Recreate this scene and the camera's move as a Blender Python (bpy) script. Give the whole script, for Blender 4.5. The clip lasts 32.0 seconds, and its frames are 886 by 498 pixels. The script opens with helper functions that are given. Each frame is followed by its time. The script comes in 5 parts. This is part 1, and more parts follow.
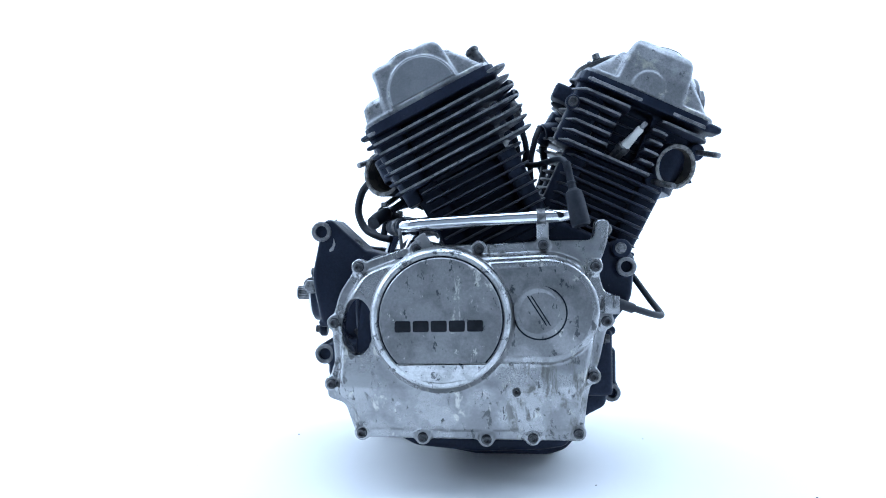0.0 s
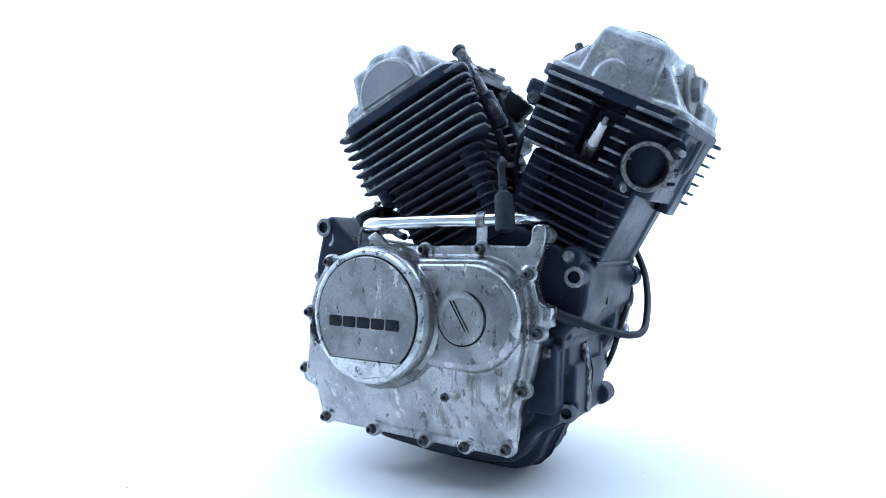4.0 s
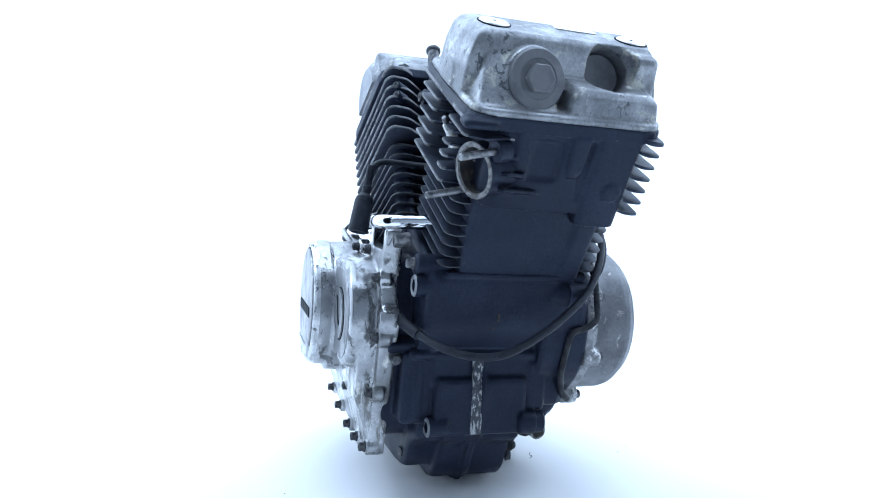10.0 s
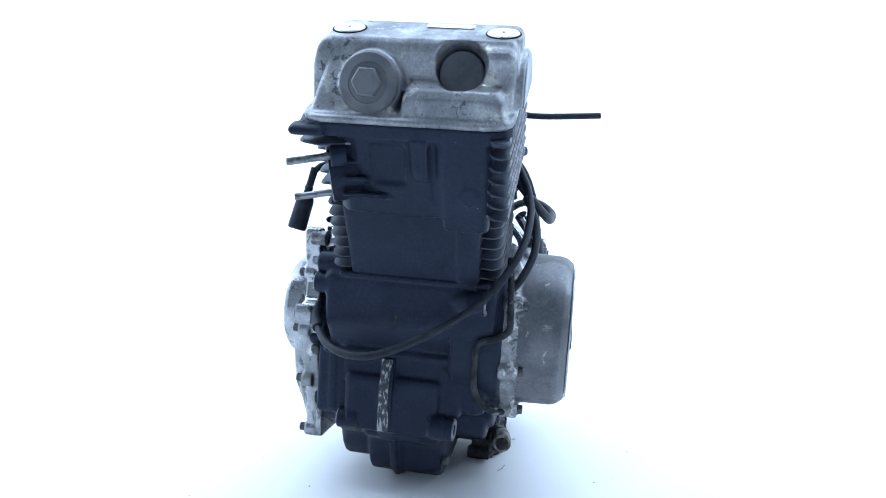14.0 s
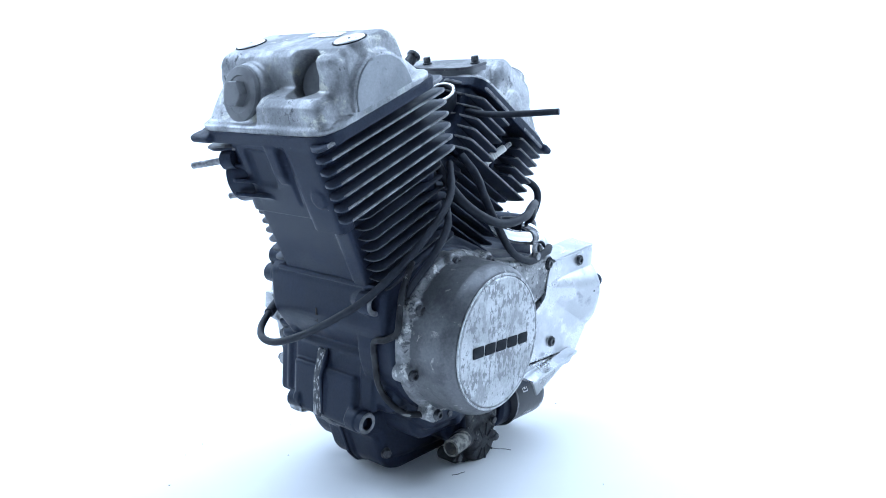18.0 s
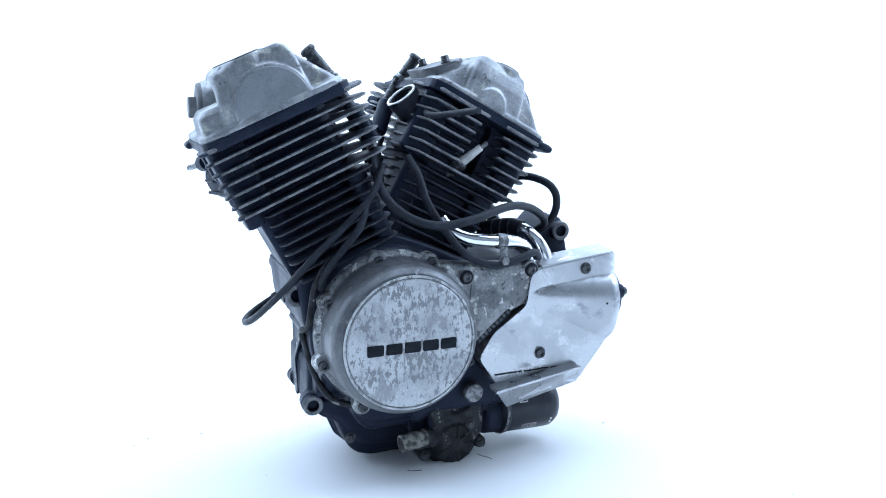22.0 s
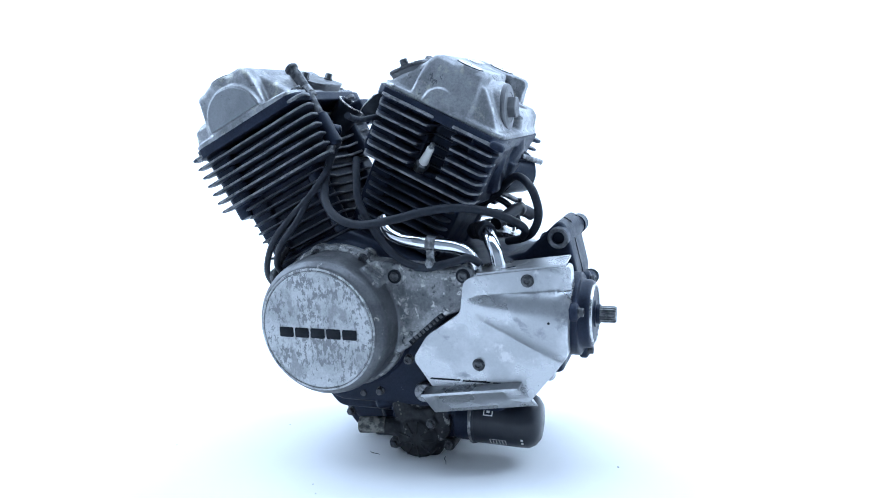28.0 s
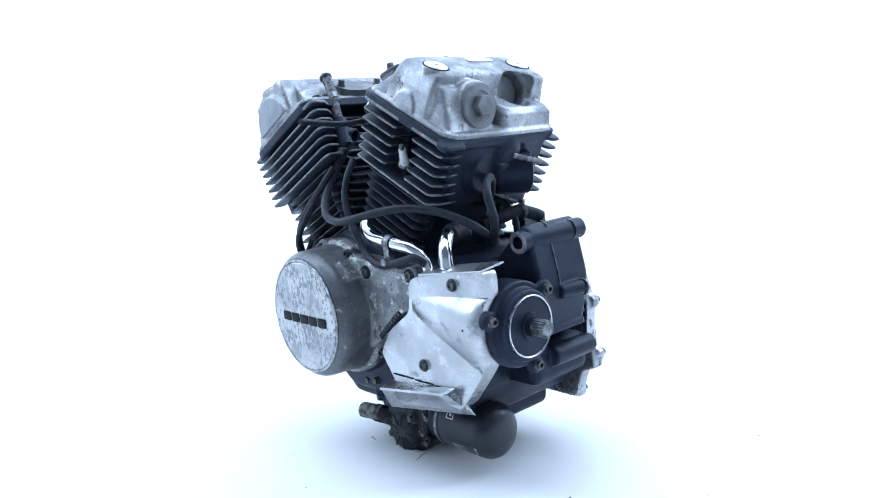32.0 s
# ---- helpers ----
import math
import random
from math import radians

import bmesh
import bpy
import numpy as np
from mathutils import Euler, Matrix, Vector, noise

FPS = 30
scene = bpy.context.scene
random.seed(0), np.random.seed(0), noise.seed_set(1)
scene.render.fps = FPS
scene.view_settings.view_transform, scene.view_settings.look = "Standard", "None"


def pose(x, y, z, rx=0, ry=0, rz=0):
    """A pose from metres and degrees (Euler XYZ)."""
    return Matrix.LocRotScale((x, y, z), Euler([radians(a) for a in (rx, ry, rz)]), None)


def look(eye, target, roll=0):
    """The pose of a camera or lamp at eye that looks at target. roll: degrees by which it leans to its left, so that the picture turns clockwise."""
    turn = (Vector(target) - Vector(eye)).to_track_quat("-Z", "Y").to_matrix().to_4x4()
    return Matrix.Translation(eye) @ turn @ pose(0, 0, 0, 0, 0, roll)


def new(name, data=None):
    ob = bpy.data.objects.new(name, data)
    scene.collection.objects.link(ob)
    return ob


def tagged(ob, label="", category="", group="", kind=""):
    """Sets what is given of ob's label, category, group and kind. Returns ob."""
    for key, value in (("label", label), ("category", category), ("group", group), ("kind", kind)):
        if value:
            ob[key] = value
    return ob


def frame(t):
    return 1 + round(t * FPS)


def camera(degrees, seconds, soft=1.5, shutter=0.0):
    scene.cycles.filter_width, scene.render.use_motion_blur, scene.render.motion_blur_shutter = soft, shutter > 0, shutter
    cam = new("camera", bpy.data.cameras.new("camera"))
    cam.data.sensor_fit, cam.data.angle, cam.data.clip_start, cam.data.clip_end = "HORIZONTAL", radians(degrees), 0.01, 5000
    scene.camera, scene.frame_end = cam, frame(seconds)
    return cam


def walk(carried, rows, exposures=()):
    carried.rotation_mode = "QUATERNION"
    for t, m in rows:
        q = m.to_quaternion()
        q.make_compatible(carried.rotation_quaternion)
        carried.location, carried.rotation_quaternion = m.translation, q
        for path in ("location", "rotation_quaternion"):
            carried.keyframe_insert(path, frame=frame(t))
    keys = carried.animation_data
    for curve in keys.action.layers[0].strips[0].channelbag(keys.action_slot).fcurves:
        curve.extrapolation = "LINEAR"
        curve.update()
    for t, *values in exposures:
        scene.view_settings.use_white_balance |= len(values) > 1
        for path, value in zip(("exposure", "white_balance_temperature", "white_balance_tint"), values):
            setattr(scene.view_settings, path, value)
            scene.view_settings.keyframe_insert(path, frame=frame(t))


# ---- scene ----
# ---- camera: a fixed tripod in front of a turntable ----
cam = camera(61.48, 32.0, soft=1.0)
EYE = Vector((0.0, -1.0, 0.369))
AIM = EYE + Vector((-0.010627, 0.994856, -0.100744))
walk(cam, [(0.0, look(EYE, AIM, -1.23)), (32.0, look(EYE, AIM, -1.23))])

# turntable angle in degrees, clockwise seen from above
TURN = [(0, 0.0), (0.5, 2.2), (1, 5.1)] + [(t, -1.99 + 7.112 * t) for t in (1.5, 2, 3, 6, 10, 14, 18, 22, 26, 29, 32)]

# ---- light: white photo booth ----
world = bpy.data.worlds.new("studio_world")
scene.world = world
world.use_nodes = True
wbg = world.node_tree.nodes["Background"]
wbg.inputs[0].default_value = (0.50, 0.70, 1.0, 1)
wbg.inputs[1].default_value = 0.22


def area(name, eye, target, sx, sy, watts, color=(0.60, 0.765, 1.0)):
    d = bpy.data.lights.new(name, "AREA")
    d.shape, d.size, d.size_y, d.energy, d.color = "RECTANGLE", sx, sy, watts, color
    ob = new(name, d)
    ob.matrix_world = look(eye, target)
    return ob


area("top_softbox", (0, 0.55, 2.6), (0, 0.55, 0), 4.6, 3.0, 166)
area("backdrop_light_west", (-2.6, 0.6, 2.2), (-0.6, 2.3, 1.1), 0.6, 1.6, 75)
area("backdrop_light_east", (2.6, 0.6, 2.2), (0.6, 2.3, 1.1), 0.6, 1.6, 75)
scene.view_settings.exposure = 0.0


# ---- materials ----
def mat(name, base, base2=None, rough=0.5, rough2=None, metal=0.0, scale=60.0, detail=6.0, lo=0.42, hi=0.6,
        bump=0.15, bscale=400.0, spots=None, spot_scale=35.0, spot_lo=0.6, spot_hi=0.66, spot_rough=None, spot_metal=None, coat=0.0, streak=False, spots2=None, s2=(140.0, 0.56, 0.64), spec=0.5, stint=None, grain=0.0, sdet=(9.0, 0.7, 0.4), patch=None, drips=None):
    m = bpy.data.materials.new(name)
    m.use_nodes = True
    nt = m.node_tree
    N, L = nt.nodes, nt.links
    b = N["Principled BSDF"]
    tc = N.new("ShaderNodeTexCoord")

    drawn = N.new("ShaderNodeMapping")
    drawn.inputs["Scale"].default_value = (1.35, 1.35, 0.7) if streak else (1, 1, 1)
    L.new(tc.outputs["Object"], drawn.inputs["Vector"])

    def noise_tex(s, d=6.0, r=0.6, dist=0.0, vec=None):
        n = N.new("ShaderNodeTexNoise")
        n.inputs["Scale"].default_value, n.inputs["Detail"].default_value = s, d
        n.inputs["Roughness"].default_value, n.inputs["Distortion"].default_value = r, dist
        L.new(vec or tc.outputs["Object"], n.inputs["Vector"])
        return n.outputs["Fac"]

    def ramp(fac, a, c):
        r = N.new("ShaderNodeMapRange")
        r.interpolation_type = "SMOOTHSTEP"
        r.inputs[1].default_value, r.inputs[2].default_value = a, c
        L.new(fac, r.inputs[0])
        return r.outputs[0]

    def mix(fac, a, c):
        x = N.new("ShaderNodeMix")
        x.data_type = "RGBA"
        L.new(fac, x.inputs[0])
        for v, s in ((a, x.inputs[6]), (c, x.inputs[7])):
            if isinstance(v, tuple):
                s.default_value = (*v, 1)
            else:
                L.new(v, s)
        return x.outputs[2]

    def mixf(fac, a, c):
        x = N.new("ShaderNodeMix")
        L.new(fac, x.inputs[0])
        for v, s in ((a, x.inputs[2]), (c, x.inputs[3])):
            if isinstance(v, (int, float)):
                s.default_value = v
            else:
                L.new(v, s)
        return x.outputs[0]

    def shifted(fac):
        """Gathers spots into patches: adds a slow noise to a fine one."""
        if not patch:
            return fac
        sub, mul, add = (N.new("ShaderNodeMath") for _ in range(3))
        sub.operation, mul.operation, add.operation = "SUBTRACT", "MULTIPLY", "ADD"
        L.new(noise_tex(patch[0], 3.0, 0.5, 0.6), sub.inputs[0])
        sub.inputs[1].default_value, mul.inputs[1].default_value = 0.5, patch[1]
        L.new(sub.outputs[0], mul.inputs[0])
        L.new(mul.outputs[0], add.inputs[0])
        L.new(fac, add.inputs[1])
        return add.outputs[0]

    blot = ramp(noise_tex(scale, detail), lo, hi)
    col = mix(blot, base, base2 or tuple(0.8 * v for v in base))
    rgh = mixf(blot, rough, rough if rough2 is None else rough2)
    met = metal
    if spots:
        sp = ramp(shifted(noise_tex(spot_scale, *sdet, drawn.outputs[0])), spot_lo, spot_hi)
        col = mix(sp, col, spots)
        if spot_rough is not None:
            rgh = mixf(sp, rgh, spot_rough)
        if spot_metal is not None:
            met = mixf(sp, metal, spot_metal)
    if spots2:
        sp2 = ramp(noise_tex(s2[0], 8.0, 0.65, 0.2, drawn.outputs[0]), s2[1], s2[2])
        col = mix(sp2, col, spots2)
    if drips:
        # run-down stains below and in front of the filler, thin and upright
        colour, dscale, a, c, xs, zs = drips
        run = N.new("ShaderNodeMapping")
        run.inputs["Scale"].default_value = (1, 1, 0.16)
        L.new(tc.outputs["Object"], run.inputs["Vector"])
        sep = N.new("ShaderNodeSeparateXYZ")
        L.new(tc.outputs["Object"], sep.inputs[0])
        m1, m2, m3 = (N.new("ShaderNodeMath") for _ in range(3))
        m1.operation = m2.operation = m3.operation = "MULTIPLY"
        L.new(ramp(sep.outputs[0], *xs), m1.inputs[0])
        L.new(ramp(sep.outputs[2], *zs), m1.inputs[1])
        L.new(ramp(noise_tex(dscale, 6.0, 0.7, 0.3, run.outputs[0]), a, c), m2.inputs[0])
        L.new(ramp(noise_tex(dscale * 0.5, 6.0, 0.7), 0.40, 0.56), m2.inputs[1])
        L.new(m1.outputs[0], m3.inputs[0])
        L.new(m2.outputs[0], m3.inputs[1])
        col = mix(m3.outputs[0], col, colour)
        rgh = mixf(m3.outputs[0], rgh, 0.7)
    if grain:
        hs = N.new("ShaderNodeHueSaturation")
        mr = N.new("ShaderNodeMapRange")
        mr.inputs[1].default_value, mr.inputs[2].default_value = 0.3, 0.7
        mr.inputs[3].default_value, mr.inputs[4].default_value = 1 - grain, 1 + grain
        L.new(noise_tex(330.0, 5.0, 0.75), mr.inputs[0])
        L.new(mr.outputs[0], hs.inputs["Value"])
        L.new(col, hs.inputs["Color"])
        col = hs.outputs[0]
    b.inputs["Specular IOR Level"].default_value = spec
    if stint:
        b.inputs["Specular Tint"].default_value = (*stint, 1)
    L.new(col, b.inputs["Base Color"])
    L.new(rgh, b.inputs["Roughness"])
    if isinstance(met, (int, float)):
        b.inputs["Metallic"].default_value = met
    else:
        L.new(met, b.inputs["Metallic"])
    b.inputs["Coat Weight"].default_value = coat
    if bump:
        bp = N.new("ShaderNodeBump")
        bp.inputs["Strength"].default_value, bp.inputs["Distance"].default_value = bump, 0.0006
        L.new(noise_tex(bscale, 3.0), bp.inputs["Height"])
        L.new(bp.outputs[0], b.inputs["Normal"])
    return m


BLACK = mat("black_engine_paint", (0.0078, 0.0112, 0.0222), (0.0148, 0.0192, 0.0345), 0.38, 0.56, scale=14, lo=0.38, hi=0.64, bump=0.35, bscale=600, spec=0.25, stint=(0.7, 0.82, 1.0), grain=0.35,
            spots=(0.028, 0.035, 0.05), spot_scale=45, spot_lo=0.64, spot_hi=0.76, spot_rough=0.65, spots2=(0.16, 0.17, 0.19), s2=(150.0, 0.705, 0.74))
# same black paint, lightened to stand in for glare in the fin gaps
FINM = mat("black_fin_paint", (0.027, 0.033, 0.050), (0.037, 0.044, 0.062), 0.42, 0.6, scale=30, bump=0.2, bscale=900, spec=0.35, stint=(0.75, 0.85, 1.0), grain=0.3)
EDGEDARK = mat("dusty_fin_edge", (0.030, 0.035, 0.047), (0.017, 0.021, 0.030), 0.5, 0.65, scale=50, bump=0.2, bscale=900, grain=0.4)
PLATEALU = mat("pitted_alloy", (0.29, 0.295, 0.30), (0.17, 0.175, 0.185), 0.42, 0.6, metal=0.5, scale=38, bump=0.5, bscale=420, grain=0.3, patch=(22.0, 0.3),
               spots=(0.10, 0.10, 0.105), spot_scale=130, spot_lo=0.55, spot_hi=0.62, spot_rough=0.7, spots2=(0.60, 0.60, 0.585), s2=(70.0, 0.565, 0.64))
RIMALU = mat("chipped_bright_alloy", (0.62, 0.63, 0.64), (0.46, 0.47, 0.48), 0.34, 0.5, metal=0.75, scale=60, bump=0.3, bscale=600, grain=0.2,
             spots=(0.12, 0.125, 0.135), spot_scale=95, spot_lo=0.56, spot_hi=0.62, spot_rough=0.6)
EDGE = mat("worn_fin_edge", (0.21, 0.215, 0.23), (0.11, 0.115, 0.125), 0.5, 0.6, scale=60, bump=0.2, bscale=900, grain=0.4,
           spots=(0.03, 0.033, 0.04), spot_scale=90, spot_lo=0.58, spot_hi=0.66)
ALU = mat("oxidised_aluminium", (0.42, 0.427, 0.437), (0.27, 0.276, 0.286), 0.22, 0.38, metal=0.90, scale=17, lo=0.40, hi=0.62, bump=0.16, bscale=700, grain=0.09, patch=(11.0, 0.32),
          spots=(0.13, 0.135, 0.14), spot_scale=62, spot_lo=0.575, spot_hi=0.625, spot_rough=0.6, spot_metal=0.5, streak=True, spots2=(0.58, 0.575, 0.545), s2=(44.0, 0.585, 0.68),
          drips=((0.24, 0.24, 0.23), 85.0, 0.48, 0.60, (0.035, 0.085), (0.150, 0.125)))
HEADALU = mat("weathered_cast_aluminium", (0.35, 0.358, 0.372), (0.22, 0.228, 0.242), 0.38, 0.6, metal=0.72, scale=26, lo=0.36, hi=0.62, bump=0.5, bscale=520, grain=0.25, patch=(16.0, 0.34),
              spots=(0.13, 0.135, 0.145), spot_scale=110, spot_lo=0.60, spot_hi=0.66, spot_rough=0.7, spots2=(0.52, 0.515, 0.46), s2=(48.0, 0.56, 0.68))
FLAKE = mat("flaking_lacquer_aluminium", (0.50, 0.51, 0.52), (0.40, 0.41, 0.42), 0.40, 0.55, metal=0.55, scale=26, bump=0.3, bscale=700, grain=0.2, streak=True, patch=(19.0, 0.42),
            spots=(0.22, 0.225, 0.235), sdet=(10.0, 0.72, 0.25), spot_scale=135, spot_lo=0.515, spot_hi=0.55, spot_rough=0.5, spot_metal=0.5, spots2=(0.30, 0.305, 0.315), s2=(38.0, 0.55, 0.64))
POLISH = mat("polished_aluminium", (0.50, 0.51, 0.525), (0.41, 0.42, 0.435), 0.26, 0.38, metal=0.96, scale=16, bump=0.06, bscale=500, grain=0.06, patch=(14.0, 0.3),
             spots=(0.30, 0.31, 0.33), spot_scale=30, spot_lo=0.58, spot_hi=0.70, spot_rough=0.46, spots2=(0.58, 0.585, 0.59), s2=(36.0, 0.58, 0.68))
CHROME = mat("chrome_plate", (0.82, 0.83, 0.85), (0.74, 0.75, 0.78), 0.06, 0.14, metal=1.0, scale=40, bump=0.0)
STEEL = mat("zinc_steel", (0.28, 0.285, 0.295), (0.13, 0.133, 0.14), 0.4, 0.6, metal=0.85, scale=120, bump=0.2, bscale=900)
DARKSTEEL = mat("blackened_steel", (0.10, 0.103, 0.11), (0.045, 0.047, 0.052), 0.40, 0.6, metal=0.6, scale=150, bump=0.2, bscale=900)
RUBBER = mat("black_rubber", (0.012, 0.0155, 0.023), (0.020, 0.024, 0.033), 0.48, 0.62, scale=80, bump=0.1, bscale=800, spec=0.24, grain=0.2)
CERAMIC = mat("white_ceramic", (0.80, 0.79, 0.76), (0.72, 0.71, 0.68), 0.2, 0.3, scale=90, bump=0.0)
# soot of the exhaust ports, also the dark of a crack and a pipe mouth
SOOT_SHADE = mat("sooty_port", (0.012, 0.011, 0.011), (0.05, 0.042, 0.036), 0.85, 0.95, scale=90, bump=0.3, bscale=600)
# for dark badge, seal and marks, and for shade drawn into recesses
DARKBAR = mat("dark_recess_paint", (0.008, 0.010, 0.014), (0.016, 0.018, 0.023), 0.7, 0.8, scale=90, bump=0.1, spec=0.2)
WHITE = mat("white_vinyl", (0.84, 0.84, 0.84), (0.82, 0.82, 0.82), 0.55, 0.6, scale=3, bump=0.0)
# tone of the added wall sets how much fill comes from the camera side
GREYWALL = mat("grey_booth_wall", (0.28, 0.292, 0.305), (0.26, 0.272, 0.284), 0.8, 0.85, scale=3, bump=0.0)
ALUFACE = mat("dull_aluminium_face", (0.30, 0.305, 0.315), (0.20, 0.205, 0.215), 0.34, 0.46, metal=0.78, scale=22, bump=0.25, bscale=700, grain=0.15, streak=True, patch=(14.0, 0.30),
              spots=(0.56, 0.56, 0.54), spot_scale=62, spot_lo=0.60, spot_hi=0.635, spot_rough=0.6, spot_metal=0.3, spots2=(0.085, 0.09, 0.095), s2=(75.0, 0.595, 0.635))
SMOOTHALU = mat("smooth_grey_aluminium", (0.27, 0.282, 0.30), (0.235, 0.246, 0.262), 0.42, 0.52, metal=0.7, scale=20, bump=0.2, bscale=600, grain=0.12, patch=(18.0, 0.3),
                spots=(0.20, 0.205, 0.215), spot_scale=80, spot_lo=0.62, spot_hi=0.68, spot_rough=0.6)
WORN = mat("worn_black_paint", (0.03, 0.034, 0.042), (0.022, 0.027, 0.036), 0.5, 0.6, scale=30, bump=0.3, bscale=900, grain=0.3, streak=True,
           spots=(0.34, 0.35, 0.36), spot_scale=170, spot_lo=0.50, spot_hi=0.57, spot_rough=0.6)
GRIME = mat("grimy_black_metal", (0.022, 0.024, 0.028), (0.010, 0.011, 0.014), 0.5, 0.7, scale=60, bump=0.5, bscale=500, spec=0.35, grain=0.4,
            spots=(0.20, 0.20, 0.20), spot_scale=70, spot_lo=0.60, spot_hi=0.66, spot_rough=0.8)
CORRODED = mat("corroded_alloy", (0.24, 0.235, 0.215), (0.09, 0.088, 0.080), 0.7, 0.8, metal=0.2, scale=120, bump=0.6, bscale=500,
               spots=(0.05, 0.05, 0.05), spot_scale=120, spot_lo=0.55, spot_hi=0.62)
CAPGREY = mat("grey_cast_cap", (0.17, 0.175, 0.185), (0.13, 0.135, 0.145), 0.5, 0.6, metal=0.3, scale=40, bump=0.3, bscale=700)
RINGSTEEL = mat("bright_steel", (0.66, 0.66, 0.66), (0.55, 0.55, 0.55), 0.25, 0.35, metal=0.9, scale=60, bump=0.0)
RUSTRIM = mat("burnt_port_rim", (0.24, 0.24, 0.24), (0.12, 0.115, 0.11), 0.6, 0.8, metal=0.4, scale=150, bump=0.4, bscale=700)
GLOSSBLACK = mat("gloss_black_tin", (0.010, 0.013, 0.020), (0.016, 0.019, 0.027), 0.28, 0.4, scale=40, bump=0.08, bscale=500, spec=0.4, spots=(0.2, 0.2, 0.21), spot_scale=80, spot_lo=0.7, spot_hi=0.73)
SIDEGREY = mat("grey_lacquered_alloy", (0.145, 0.15, 0.16), (0.10, 0.104, 0.112), 0.40, 0.52, metal=0.5, scale=24, bump=0.3, bscale=700, grain=0.2,
               spots=(0.36, 0.36, 0.35), spot_scale=70, spot_lo=0.60, spot_hi=0.66, spot_rough=0.6, spots2=(0.11, 0.112, 0.118), s2=(90.0, 0.58, 0.70))
PAPERW = mat("white_print", (0.75, 0.75, 0.75), (0.68, 0.68, 0.68), 0.5, 0.6, scale=90, bump=0.0)


# ---- mesh helpers ----
def part(name, bm, material, parent=None, label="", smooth=True, m=None):
    me = bpy.data.meshes.new(name)
    bmesh.ops.recalc_face_normals(bm, faces=bm.faces)
    bm.to_mesh(me)
    bm.free()
    for mm in (material if isinstance(material, (list, tuple)) else [material]):
        me.materials.append(mm)
    if smooth:
        me.polygons.foreach_set("use_smooth", [True] * len(me.polygons))
        me.set_sharp_from_angle(angle=radians(32))
    ob = new(name, me)
    if m is not None:
        ob.matrix_basis = m
    ob.parent = parent
    return tagged(ob, label)


def again(ob, m, parent):
    """Another object on the same mesh."""
    o = new(ob.name.split(".")[0], ob.data)
    o.matrix_basis, o.parent = m, parent
    return tagged(o, ob.get("label", ""))


def frame_to(p, d):
    """Matrix that takes local z to direction d at p."""
    return Matrix.Translation(p) @ Vector(d).to_track_quat("Z", "Y").to_matrix().to_4x4()


def bevel(bm, w, seg=2, angle=35):
    es = [e for e in bm.edges if len(e.link_faces) == 2 and e.calc_face_angle(0) > radians(angle)]
    if es:
        bmesh.ops.bevel(bm, geom=es, offset=w, segments=seg, profile=0.5, affect="EDGES", clamp_overlap=True)
    return bm


def rounded(pts, r=0.006, n=4):
    """Closed outline whose corners are rounded by about r."""
    out = []
    for i, p in enumerate(pts):
        p, a, b = Vector(p), Vector(pts[i - 1]), Vector(pts[(i + 1) % len(pts)])
        ra, rb = min(r, (a - p).length * 0.45), min(r, (b - p).length * 0.45)
        s, e = p + (a - p).normalized() * ra, p + (b - p).normalized() * rb
        for k in range(n + 1):
            t = k / n
            out.append(tuple((1 - t) ** 2 * s + 2 * t * (1 - t) * p + t * t * e))
    return out


def loft(rings, cap=True, bm=None):
    """Skin through rings of equal length, each a list of 3D points."""
    bm = bm or bmesh.new()
    vs = [[bm.verts.new(p) for p in ring] for ring in rings]
    n = len(vs[0])
    for a, b in zip(vs, vs[1:]):
        for i in range(n):
            bm.faces.new((a[i], a[(i + 1) % n], b[(i + 1) % n], b[i]))
    if cap:
        bm.faces.new(vs[0][::-1])
        bm.faces.new(vs[-1])
    return bm


def slab(pts, y0, y1, edge=0.002, bm=None):
    """Outline in x, z drawn out along y from y0 to y1, with soft edges."""
    c = Vector((sum(p[0] for p in pts) / len(pts), sum(p[1] for p in pts) / len(pts)))
    n = len(pts)

    def inset(k):
        out = []
        for i, p in enumerate(pts):
            a, b = Vector(pts[i - 1]), Vector(pts[(i + 1) % n])
            t = (b - a)
            nn = Vector((-t.y, t.x)).normalized() if t.length > 1e-9 else Vector((0, 0))
            out.append((Vector(p), nn))
        area2 = sum(pts[i - 1][0] * pts[i][1] - pts[i][0] * pts[i - 1][1] for i in range(n))
        s = 1 if area2 > 0 else -1
        return [tuple(p + nn * s * k) for p, nn in out]

    s = 1 if y1 > y0 else -1
    e = edge
    steps = [(y0, e), (y0 + s * e * 0.3, e * 0.3), (y0 + s * e, 0), (y1 - s * e, 0), (y1 - s * e * 0.3, e * 0.3), (y1, e)]
    return loft([[(p[0], y, p[1]) for p in inset(k)] for y, k in steps], True, bm)


def revolve(profile, n=40, m=None, bm=None, cap=True):
    """Profile of (r, h) turned about z, then placed by m."""
    m = m or Matrix()
    rings = [[m @ Vector((max(r, 1e-5) * math.cos(2 * math.pi * i / n), max(r, 1e-5) * math.sin(2 * math.pi * i / n), h)) for i in range(n)] for r, h in profile]
    return loft(rings, cap, bm)


def rod(p, q, r, n=20, edge=0.001, bm=None):
    p, q = Vector(p), Vector(q)
    h = (q - p).length
    return revolve([(r - edge, 0), (r, edge), (r, h - edge), (r - edge, h)], n, frame_to(p, q - p), bm)


